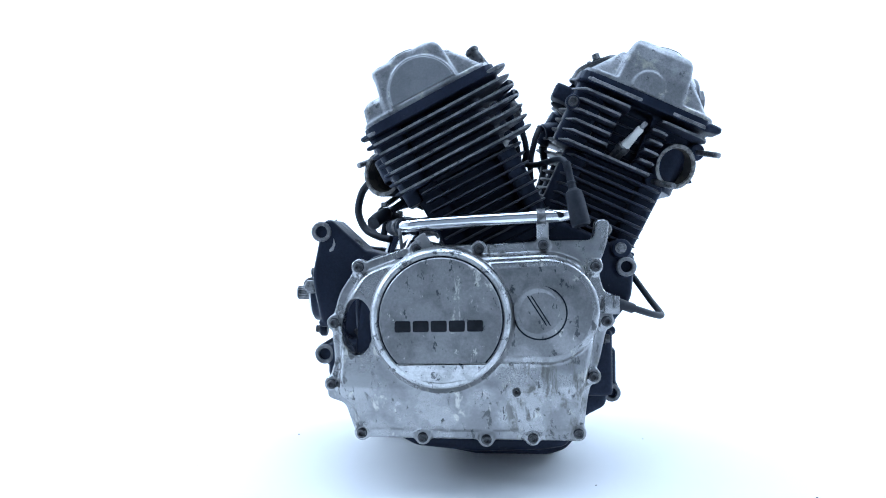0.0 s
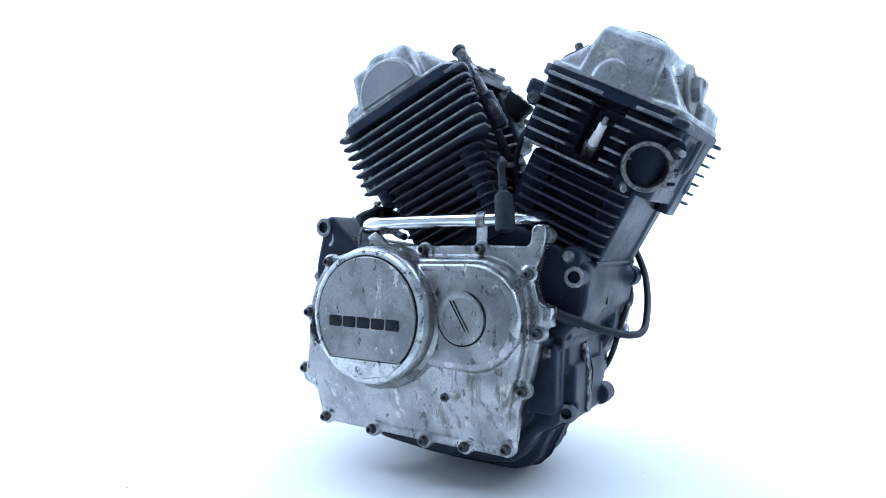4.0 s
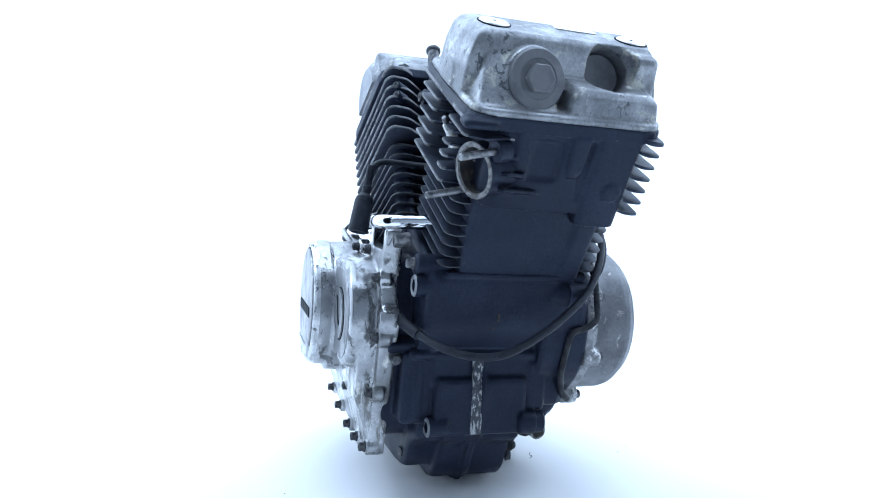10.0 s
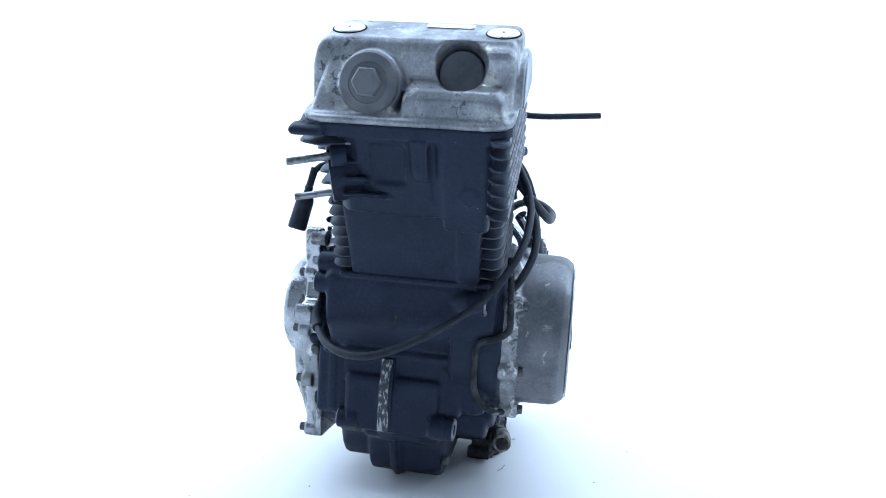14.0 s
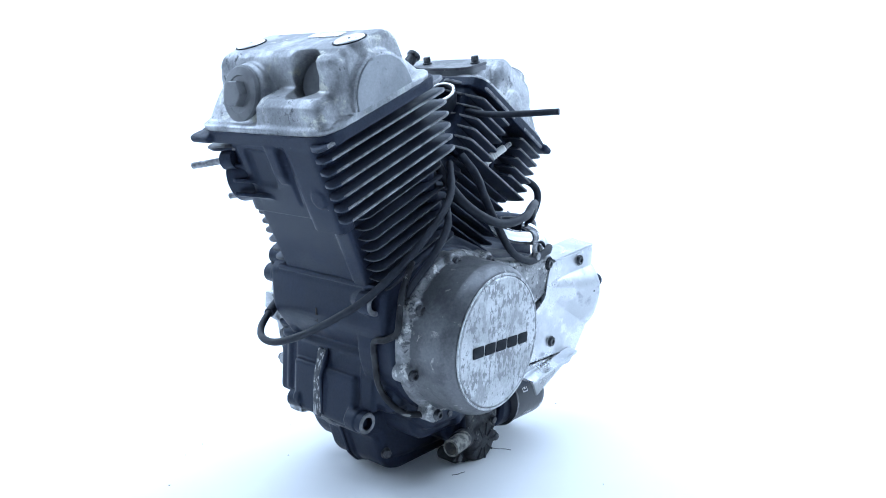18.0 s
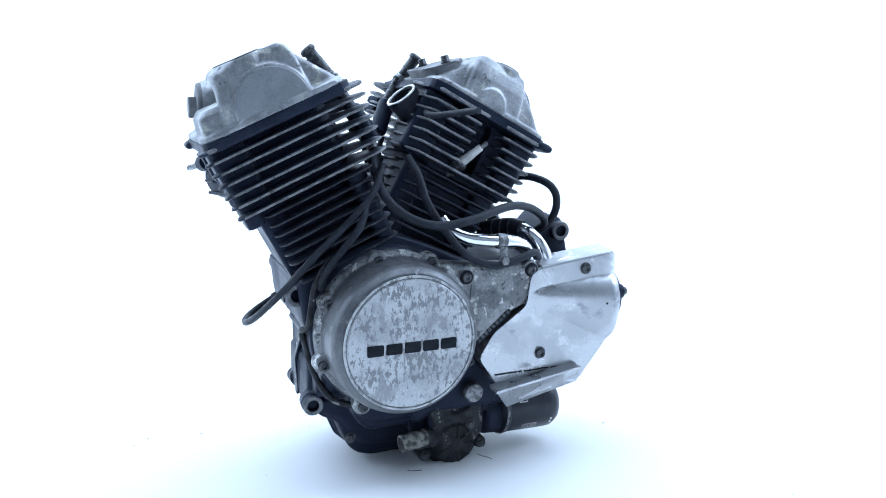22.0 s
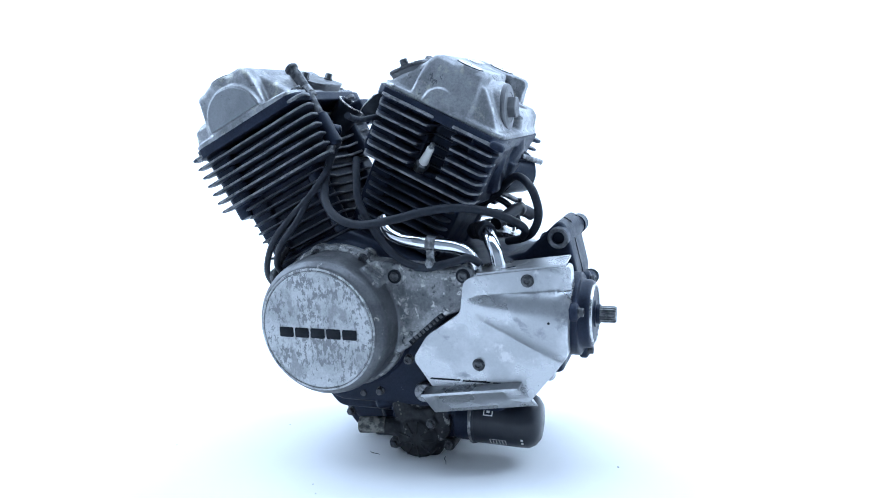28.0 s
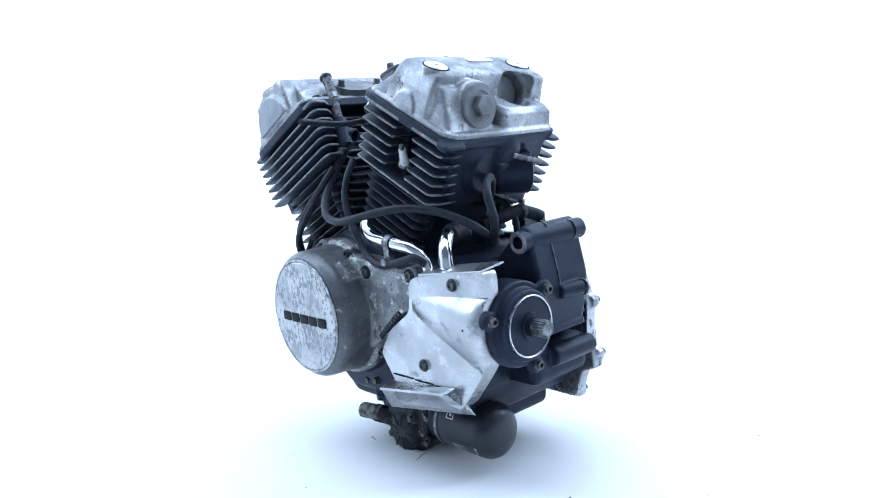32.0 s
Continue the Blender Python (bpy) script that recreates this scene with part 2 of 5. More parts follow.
def pipe_boss(p, q, r, ri, depth=0.012, n=24, bm=None):
    """Round boss from p to q with a blind hole in the end q."""
    p, q = Vector(p), Vector(q)
    h = (q - p).length
    return revolve([(r, 0), (r, h - 0.0015), (r - 0.0015, h), (ri + 0.001, h), (ri, h - 0.001), (ri, h - depth)], n, frame_to(p, q - p), bm)


def block(x0, x1, y0, y1, z0, z1, w=0.003, seg=2, m=None):
    bm = bmesh.new()
    bmesh.ops.create_cube(bm, size=1)
    for v in bm.verts:
        v.co = Vector((x0 + (v.co.x + 0.5) * (x1 - x0), y0 + (v.co.y + 0.5) * (y1 - y0), z0 + (v.co.z + 0.5) * (z1 - z0)))
    bevel(bm, w, seg)
    if m is not None:
        bmesh.ops.transform(bm, matrix=m, verts=bm.verts)
    return bm


def spline(pts, per=8):
    pts = [Vector(p) for p in pts]
    ext = [2 * pts[0] - pts[1]] + pts + [2 * pts[-1] - pts[-2]]
    out = []
    for i in range(1, len(ext) - 2):
        a, b, c, d = ext[i - 1:i + 3]
        for k in range(per):
            t = k / per
            out.append(0.5 * ((2 * b) + (c - a) * t + (2 * a - 5 * b + 4 * c - d) * t * t + (3 * b - a - 3 * c + d) * t ** 3))
    return out + [pts[-1]]


def hose(pts, r, n=12, per=8, bm=None, hollow=True):
    """Round hose through points."""
    path = spline(pts, per)
    rings, up = [], None
    for i, p in enumerate(path):
        d = (path[min(i + 1, len(path) - 1)] - path[max(i - 1, 0)]).normalized()
        if up is None:
            up = d.orthogonal().normalized()
        up = (up - d * up.dot(d)).normalized()
        side = d.cross(up)
        rings.append([p + r * (math.cos(2 * math.pi * k / n) * up + math.sin(2 * math.pi * k / n) * side) for k in range(n)])
    return loft(rings, True, bm)


def join(bm, other):
    """Adds the mesh of other to bm."""
    me = bpy.data.meshes.new("tmp")
    other.to_mesh(me)
    other.free()
    bm.from_mesh(me)
    bpy.data.meshes.remove(me)
    return bm


BOLTS = {}


def bolt(parent, p, d, r=0.0058, h=0.007, kind="socket", material=None, name="bolt"):
    """Flanged or socket bolt head at p, pointing along d."""
    key = (kind, r, h, (material or DARKSTEEL).name, name)
    m = frame_to(Vector(p), d)
    if key not in BOLTS:
        if kind == "hex":
            bm = revolve([(r * 1.25, 0), (r * 1.25, h * 0.18), (r, h * 0.25)], 20)
            join(bm, revolve([(r, h * 0.2), (r, h * 0.9), (r * 0.88, h)], 6))
        else:
            bm = revolve([(r * 1.25, 0), (r * 1.25, h * 0.2), (r, h * 0.28), (r, h * 0.92), (r * 0.9, h), (r * 0.55, h), (r * 0.5, h * 0.5)], 18)
        BOLTS[key] = part(name, bm, material or DARKSTEEL, parent, m=m)
        return BOLTS[key]
    return again(BOLTS[key], m, parent)


# ---- setting: floor, sweep and added walls out of view ----
def setting():
    bm = bmesh.new()
    prof = [(-2.6, -0.004), (1.6, -0.004)]
    for k in range(1, 13):
        a = math.radians(90 * k / 12)
        prof.append((1.6 + 0.7 * math.sin(a), -0.004 + 0.7 * (1 - math.cos(a))))
    prof.append((2.3, 3.0))
    lo = [[(x, y, z) for y, z in prof] for x in (-3.2, 3.2)]
    va, vb = [[bm.verts.new(p) for p in l] for l in lo]
    for i in range(len(va) - 1):
        bm.faces.new((va[i], vb[i], vb[i + 1], va[i + 1]))
    ob = part("backdrop", bm, WHITE)
    tagged(ob, "seamless white photo sweep, brightly lit", "backdrop", kind="structure")
    # side walls are added out of view for bounce and reflections
    bm = bmesh.new()
    join(bm, block(-3.25, -3.2, -2.6, 2.3, -0.004, 3.0, 0.004))
    tagged(part("wall_west", bm, WHITE), "unseen white wall added to close the set and bounce light", "wall", kind="structure")
    tagged(part("wall_east", block(3.2, 3.25, -2.6, 2.3, -0.004, 3.0, 0.004), WHITE), "unseen white wall added to close the set and bounce light", "wall", kind="structure")
    # added out of view: holds back light from behind the camera
    tagged(part("wall_south", block(-3.2, 3.2, -2.65, -2.6, -0.004, 3.0, 0.004), GREYWALL), "unseen grey wall added behind the camera to dim light and reflections", "wall", kind="structure")


setting()


def turntable():
    root = tagged(new("turntable"), "flat round white turntable flush with the floor", "turntable")
    bm = revolve([(0.55, -0.003), (0.55, -0.001), (0.549, 0.0)], 96)
    part("platter", bm, WHITE, root)
    return root


TABLE = turntable()
# ---- the engine: x to its front, y to its left, z up; it leans a little on its sump ----
ENGINE = tagged(new("motorcycle_engine"), "used black V-twin motorcycle engine with worn aluminium covers", "engine")
CX, CZ = 0.1166, 0.178
LEFTWARD, RIGHTWARD = Vector((0, 1, 0)), Vector((0, -1, 0))


def evaluated(ob):
    got = bpy.data.meshes.new_from_object(ob.evaluated_get(bpy.context.evaluated_depsgraph_get()))
    ob.modifiers.clear()
    old, ob.data = ob.data, got
    bpy.data.meshes.remove(old)
    got.polygons.foreach_set("use_smooth", [True] * len(got.polygons))
    got.set_sharp_from_angle(angle=radians(32))


def cut(ob, bm, own=False):
    """Cuts the closed mesh bm out of ob."""
    me = bpy.data.meshes.new("cutter")
    bmesh.ops.recalc_face_normals(bm, faces=bm.faces)
    bm.to_mesh(me)
    bm.free()
    tool = new("cutter", me)
    tool.parent = ob.parent
    mod = ob.modifiers.new("cut", "BOOLEAN")
    mod.operation, mod.object, mod.solver, mod.use_self = "DIFFERENCE", tool, "EXACT", own
    evaluated(ob)
    bpy.data.objects.remove(tool)
    bpy.data.meshes.remove(me)


def cast(name, pieces, material, parent, label="", voxel=0.002, soften=4, holes=()):
    """One casting out of overlapping closed pieces, with soft fillets where they meet."""
    bm = bmesh.new()
    for p in pieces:
        bmesh.ops.recalc_face_normals(p, faces=p.faces)
        join(bm, p)
    ob = part(name, bm, material, parent, label, smooth=False)
    for hole in holes:
        cut(ob, hole, True)
    r = ob.modifiers.new("skin", "REMESH")
    r.mode, r.voxel_size, r.adaptivity = "VOXEL", voxel, 0.0
    s = ob.modifiers.new("soft", "SMOOTH")
    s.factor, s.iterations = 0.5, soften
    evaluated(ob)
    ob.data.polygons.foreach_set("use_smooth", [True] * len(ob.data.polygons))
    return ob


def crankcase():
    main = rounded([(-0.098, 0.254), (-0.112, 0.235), (-0.118, 0.19), (-0.110, 0.10), (-0.09, 0.07), (0.14, 0.07), (0.165, 0.09), (0.178, 0.15),
                    (0.198, 0.172), (0.219, 0.198), (0.2225, 0.232), (0.225, 0.252), (0.16, 0.286), (0.113, 0.304), (0.06, 0.285), (0.0, 0.258), (-0.06, 0.262)], 0.012)
    low = rounded([(0.0, 0.19), (-0.11, 0.17), (-0.108, 0.09), (-0.09, 0.057), (0.142, 0.057), (0.158, 0.075), (0.172, 0.15), (0.19, 0.172), (0.1, 0.2)], 0.01)
    sump = rounded([(-0.078, 0.09), (-0.075, 0.036), (-0.045, 0.020), (0.03, 0.012), (0.11, 0.014), (0.138, 0.018), (0.152, 0.034), (0.162, 0.055), (0.188, 0.068), (0.191, 0.09)], 0.007)
    pan = rounded([(-0.04, 0.08), (-0.03, 0.012), (0.03, 0.0), (0.122, -0.001), (0.141, 0.005), (0.152, 0.016), (0.159, 0.034), (0.167, 0.052), (0.190, 0.064), (0.193, 0.08)], 0.006)
    pieces = [slab(main, -0.118, 0.070, 0.006), slab(low, -0.148, 0.062, 0.005),
              slab(sump, -0.111, 0.016, 0.007), slab(pan, -0.076, 0.012, 0.005), slab(rounded([(0.03, 0.05), (0.035, -0.003), (0.128, -0.0035), (0.143, 0.003), (0.155, 0.015), (0.163, 0.034), (0.172, 0.054)], 0.005), -0.048, -0.034, 0.003),
              # joint face behind the clutch cover, alternator stator housing
              slab(rounded([(-0.115, 0.11), (-0.105, 0.22), (-0.06, 0.258), (0.16, 0.262), (0.172, 0.20), (0.15, 0.06), (-0.10, 0.065)], 0.02), -0.150, -0.10, 0.004),
              rod((0.117, 0.02, 0.192), (0.117, 0.078, 0.192), 0.097, 48, 0.004),
              # box with the vertical joint on the front
              block(0.16, 0.2035, -0.096, 0.012, 0.073, 0.138, 0.006),
              block(0.17, 0.1985, -0.125, 0.062, 0.156, 0.168, 0.005),
              slab(rounded([(0.17, 0.06), (0.18, 0.055), (0.2045, 0.08), (0.2055, 0.125), (0.19, 0.16)], 0.006), -0.058, -0.034, 0.004),
              block(0.14, 0.193, -0.132, -0.095, 0.085, 0.164, 0.005), block(0.15, 0.1965, -0.1, 0.02, 0.125, 0.165, 0.004),
              block(0.10, 0.196, 0.0, 0.064, 0.10, 0.20, 0.012),
              block(0.19, 0.2265, -0.100, 0.060, 0.2495, 0.2555, 0.002), block(0.18, 0.2085, -0.112, -0.098, 0.208, 0.222, 0.003),
              block(0.185, 0.205, -0.10, 0.05, 0.1855, 0.1885, 0.001), block(0.16, 0.195, -0.118, -0.108, 0.09, 0.158, 0.003), rod((0.18, -0.1, 0.175), (0.201, -0.1, 0.175), 0.008, 16, 0.002),
              block(0.186, 0.1985, 0.012, 0.036, 0.098, 0.155, 0.004), rod((0.17, 0.03, 0.168), (0.1985, 0.034, 0.168), 0.007, 16, 0.002),
              # tunnels of the front mounts
              rod((0.2105, -0.122, 0.239), (0.206, -0.082, 0.239), 0.0132, 24, 0.003), rod((0.207, 0.022, 0.2345), (0.2215, 0.052, 0.2345), 0.0155, 24, 0.004),
              rod((0.2056, -0.13, 0.2602), (0.2056, -0.09, 0.2602), 0.012, 18, 0.002),
              rod((0.193, -0.094, 0.0855), (0.194, -0.078, 0.0856), 0.0135, 24, 0.003), rod((0.199, 0.002, 0.087), (0.2005, 0.024, 0.087), 0.014, 24, 0.003),
              # gearbox with its rear mounts
              slab(rounded([(-0.108, 0.262), (-0.135, 0.287), (-0.152, 0.3035), (-0.162, 0.2985), (-0.1765, 0.232), (-0.174, 0.212), (-0.165, 0.17), (-0.10, 0.14), (-0.06, 0.25), (-0.105, 0.262)], 0.008), -0.088, 0.004, 0.005),
              rod((-0.1625, -0.086, 0.2865), (-0.153, 0.006, 0.284), 0.0128, 24, 0.002),
              rod((-0.181, -0.067, 0.2175), (-0.174, -0.03, 0.2175), 0.0095, 24, 0.002),
              rod((-0.158, -0.100, 0.134), (-0.156, -0.03, 0.134), 0.0130, 24, 0.002),
              block(-0.170, -0.09, -0.085, -0.015, 0.165, 0.176, 0.005), block(-0.155, -0.09, -0.105, 0.0, 0.10, 0.15, 0.01),
              # rear bevel housing
              rod((-0.06, 0.05, 0.2), (-0.185, 0.0545, 0.2005), 0.044, 40, 0.005),
              # lower left gallery round the pump
              slab(rounded([(-0.045, 0.11), (-0.05, 0.05), (-0.02, 0.022), (0.05, 0.018), (0.085, 0.04), (0.09, 0.11)], 0.012), -0.01, 0.056, 0.008),
              rod((-0.05, 0.038, 0.048), (-0.02, 0.038, 0.05), 0.03, 32, 0.004),
              block(0.055, 0.062, 0.03, 0.066, 0.04, 0.115, 0.002), block(-0.02, -0.014, 0.03, 0.066, 0.06, 0.12, 0.002), block(0.02, 0.026, 0.04, 0.064, 0.06, 0.12, 0.002),
              rod((0.075, 0.03, 0.088), (0.075, 0.070, 0.088), 0.0085, 18, 0.002), rod((0.10, 0.03, 0.083), (0.10, 0.066, 0.083), 0.0075, 18, 0.002), rod((-0.036, 0.03, 0.095), (-0.036, 0.066, 0.095), 0.008, 18, 0.002),
              rod((0.04, 0.05, 0.075), (0.085, 0.064, 0.068), 0.009, 18, 0.003)]
    case = cast("crankcase", pieces, BLACK, ENGINE, "black painted cast crankcase", 0.0016, 2)
    for p, q, r in (((0.2115, -0.10, 0.2385), (0.2105, -0.1315, 0.2390), 0.0118), ((0.2215, 0.04, 0.2345), (0.2228, 0.060, 0.2345), 0.0135),
                    ((0.1955, -0.080, 0.0835), (0.1965, -0.1035, 0.0830), 0.0108), ((0.2005, 0.01, 0.087), (0.2012, 0.032, 0.087), 0.0125),
                    ((-0.1625, -0.07, 0.2865), (-0.163, -0.0905, 0.2865), 0.0128), ((-0.154, 0.0, 0.2835), (-0.1539, 0.0135, 0.283), 0.0135),
                    ((-0.158, -0.085, 0.134), (-0.158, -0.104, 0.134), 0.0125)):
        boss = pipe_boss(p, q, r, r * 0.58)
        axis = (Vector(q) - Vector(p)).normalized()
        for f in boss.faces:
            if (f.calc_center_median() - Vector(q)).dot(axis) > -0.0011:
                f.material_index = 1
        part("mount_boss", boss, [BLACK, EDGE], case, "round mounting boss with a bare rim")
    bolt(case, (-0.1225, -0.0725, 0.2660), (0, -1, 0), 0.0085, 0.009, "hex", STEEL)
    bolt(case, (-0.1815, -0.066, 0.2175), (0, -1, 0), 0.0085, 0.009, "hex", STEEL)
    bolt(case, (0.2040, -0.130, 0.2612), (0, -1, 0), 0.0054, 0.008, "hex", STEEL)
    part("joint_rib", slab(rounded([(0.122, -0.0045), (0.143, 0.0005), (0.158, 0.015), (0.166, 0.034), (0.175, 0.054), (0.205, 0.079), (0.2085, 0.126), (0.198, 0.16), (0.19, 0.158), (0.2, 0.12), (0.197, 0.083), (0.169, 0.060), (0.159, 0.036), (0.151, 0.019), (0.126, 0.006)], 0.003), -0.0445, -0.0395, 0.0012), BLACK, case, "raised joint rib")
    part("worn_strip", slab(rounded([(0.2035, 0.076), (0.2062, 0.076), (0.2065, 0.124), (0.2000, 0.157), (0.195, 0.157), (0.2025, 0.123)], 0.001, 2), -0.0550, -0.0425, 0.0006), WORN, case, "joint strip with its paint rubbed off")
    part("case_seam", slab(rounded([(-0.1525, 0.3045), (-0.163, 0.299), (-0.1775, 0.232), (-0.175, 0.212), (-0.170, 0.214), (-0.173, 0.233), (-0.158, 0.295)], 0.002, 2), -0.0325, -0.0305, 0.0004), DARKSTEEL, case)
    for x, y, z in ((0.075, 0.070, 0.088), (0.10, 0.066, 0.083), (-0.036, 0.066, 0.095)):
        bolt(case, (x, y, z), LEFTWARD, 0.0048, 0.006, "hex")
    part("paint_chip", slab(rounded([(-0.1475, 0.279), (-0.1455, 0.270), (-0.1485, 0.262), (-0.153, 0.261), (-0.1535, 0.264), (-0.149, 0.269)], 0.001, 2), -0.0875, -0.0889, 0.0003), HEADALU, case, "chip of bare metal")
    for y0, y1, z0, z1 in ((-0.0385, -0.0362, 0.2035, 0.2125), (-0.0395, -0.0380, 0.1965, 0.2040), (-0.0435, -0.0393, 0.1945, 0.1968)):
        part("crack", block(0.2125, 0.2212 - 0.55 * max(0.0, 0.2035 - z0) , y0, y1, z0, z1, 0.0004, 1), SOOT_SHADE, case, "dark hairline crack in the casting")
    for p, d in (((0.182, -0.137, 0.155), (1, 0, 0)), ((0.135, -0.108, 0.036), (0.3, -0.9, 0)), ((0.150, 0.014, 0.03), (0.2, 0.9, 0))):
        bolt(case, p, d, 0.0055, 0.006, "hex")
    return case


# ---- right side: clutch cover ----
def right_cover():
    out = [(-0.144, 0.0952), (-0.1424, 0.1117), (-0.134, 0.138), (-0.1378, 0.1808), (-0.1273, 0.2169), (-0.1056, 0.2494), (-0.0608, 0.2638),
           (-0.0358, 0.2706), (0.0352, 0.2696), (0.1084, 0.2725), (0.166, 0.2725), (0.1685, 0.2962), (0.1847, 0.296), (0.1825, 0.2714), (0.1713, 0.2392),
           (0.1774, 0.2132), (0.1903, 0.2098), (0.1894, 0.1903), (0.1816, 0.1774), (0.1715, 0.1352), (0.1582, 0.0962), (0.1511, 0.0419),
           (0.034, 0.0446), (-0.1091, 0.0487), (-0.123, 0.0884)]
    body = [(-0.131, 0.10), (-0.126, 0.14), (-0.126, 0.18), (-0.117, 0.212), (-0.098, 0.240), (-0.06, 0.254), (0.03, 0.258), (0.12, 0.260), (0.150, 0.250),
            (0.164, 0.22), (0.167, 0.17), (0.160, 0.13), (0.150, 0.09), (0.145, 0.054), (0.02, 0.056), (-0.102, 0.060), (-0.113, 0.088)]
    body = rounded(body, 0.01, 3)
    rings = []
    for y, k, zlift in ((-0.150, 1.0, 0.0), (-0.168, 0.998, 0.0), (-0.172, 0.994, 0.018), (-0.178, 0.985, 0.036), (-0.182, 0.972, 0.046), (-0.184, 0.955, 0.05)):
        rings.append([(0.015 + (x - 0.015) * k, y, max(0.056 + zlift + (z - 0.056) * 0.02, 0.165 + (z - 0.165) * k)) for x, z in body])
    st = []
    for i in range(33):
        a = math.radians(-95 + 190 * i / 32)
        st.append((0.1095 + 0.0595 * math.cos(a), 0.1945 + 0.0595 * math.sin(a)))
    st += [(0.03, 0.251), (0.03, 0.138)]
    oval = Matrix.Diagonal((1, 1.75, 1, 1))
    cov = cast("clutch_cover", [slab(rounded(out, 0.006, 3), -0.147, -0.166, 0.002), loft(rings), slab(st, -0.170, -0.197, 0.007),
                                revolve([(0.083, -0.006), (0.082, 0), (0.0817, 0.004), (0.0815, 0.009), (0.0798, 0.0427), (0.0765, 0.0487), (0.0715, 0.0522), (0.05, 0.0522)], 72, frame_to((-0.0075, -0.17, 0.186), RIGHTWARD))]
               + [rod((x, -0.155, z), (x, -0.1685, z), 0.0095, 18, 0.001) for x, z in COVER_BOLTS],
               ALU, ENGINE, "oxidised bare aluminium clutch cover", 0.0017, 3,
               [revolve([(0.0172, 0), (0.0188, 0.08)], 28, frame_to((-0.105, -0.120, 0.1785), RIGHTWARD) @ oval)])
    part("cast_band", slab(rounded([(-0.116, 0.0985), (0.148, 0.0975), (0.148, 0.0935), (-0.116, 0.0945)], 0.0015, 2), -0.168, -0.1712, 0.001), ALU, cov, "low cast step across the cover")
    part("flange_band", slab(rounded([(-0.106, 0.0665), (0.146, 0.0625), (0.146, 0.0605), (-0.106, 0.0645)], 0.0008, 2), -0.1665, -0.1694, 0.0006), ALU, cov)
    part("recess_rod", rod((-0.112, -0.152, 0.172), (-0.099, -0.157, 0.160), 0.003, 10), DARKSTEEL, cov)
    part("dome_face", revolve([(0.0680, 0), (0.0680, 0.0022), (0.067, 0.0032), (0.03, 0.0036), (0, 0.0036)], 72, frame_to((-0.0075, -0.2220, 0.186), RIGHTWARD)), ALUFACE, cov, "round dull aluminium face plate")
    part("dome_rim", revolve([(0.0782, -0.006), (0.0772, -0.0015), (0.0745, 0.0012), (0.0715, 0.0018), (0.0702, 0.0008), (0.0700, -0.002)], 72, frame_to((-0.0075, -0.2220, 0.186), RIGHTWARD), cap=False), RIMALU, cov, "bright rim of the dome with chipped lacquer")
    # dark ring that paints the shade of the groove round the face
    part("dome_groove", revolve([(0.0698, 0.0), (0.0698, 0.0012), (0.0676, 0.0012), (0.0676, 0.0)], 72, frame_to((-0.0075, -0.2220, 0.186), RIGHTWARD), cap=False), DARKBAR, cov)
    part("dome_step", slab(rounded([(-0.058, 0.1375), (0.043, 0.1375), (0.025, 0.1205), (-0.0075, 0.1155), (-0.04, 0.1205)], 0.003, 3), -0.2, -0.2269, 0.0016), RIMALU, cov, "flat lower step of the dome")
    part("side_face", slab([(0.1095 + (x - 0.1095) * 0.845, 0.1945 + (z - 0.1945) * 0.845) if x > 0.05 else (0.044, 0.1945 + (z - 0.1945) * 0.845) for x, z in st], -0.1962, -0.1978, 0.0006), ALUFACE, cov, "flat dull aluminium face round the cap")
    cap = part("inspection_cap", revolve([(0.0290, 0), (0.0290, 0.0005), (0.0281, 0.0005), (0.0281, 0.0022), (0.0272, 0.003), (0.0238, 0.003), (0.0228, 0.0022), (0, 0.0024)], 56, frame_to((0.1017, -0.1976, 0.193), RIGHTWARD)), ALUFACE, cov, "slotted round inspection cap")
    # groove and slot shade of the cap, laid on as dark shapes
    part("cap_groove", revolve([(0.0302, 0.0), (0.0302, 0.0008), (0.0284, 0.0008), (0.0284, 0.0)], 56, frame_to((0.1017, -0.1976, 0.193), RIGHTWARD), cap=False), DARKBAR, cap)
    for k in (-0.0021, 0.0021):
        part("slot", block(-0.0007, 0.0007, -0.0005, 0.0006, -0.0185, 0.0185, 0.0004, 1, Matrix.Translation((0.1017 + k, -0.2003, 0.193)) @ pose(0, 0, 0, 0, -32, 0)), DARKBAR, cap)
    for i, (x, z) in enumerate(COVER_BOLTS):
        bolt(cov, (x, -0.1683 if i != 8 else -0.1785, z), RIGHTWARD, 0.0049, 0.0075)
    part("bracket", block(-0.0068, 0.0068, -0.001, 0.001, 0, 0.039, 0.0008, 1, Matrix.Translation((0.1083, -0.1655, 0.266))), RINGSTEEL, cov, "bent zinc-plated bracket")
    part("bracket", block(-0.007, 0.007, -0.0012, 0.0012, -0.002, 0.026, 0.001, 1, Matrix.Translation((-0.020, -0.1665, 0.262)) @ pose(0, 0, 0, 28, -34, 0)), RINGSTEEL, cov, "bent zinc-plated cable stop")
    part("cable_clip", hose([(-0.034, -0.157, 0.283), (-0.024, -0.155, 0.2845), (-0.016, -0.152, 0.283), (-0.012, -0.148, 0.279)], 0.0024, 8), STEEL, cov)
    part("cast_pad", block(0.1765, 0.1945, -0.1700, -0.1510, 0.1875, 0.2090, 0.002), ALU, cov, "square cast pad on the front edge")
    part("tab_bolt", rod((0.180, -0.158, 0.2845), (0.180, -0.140, 0.2845), 0.0085, 16), STEEL, cov)
    return cov


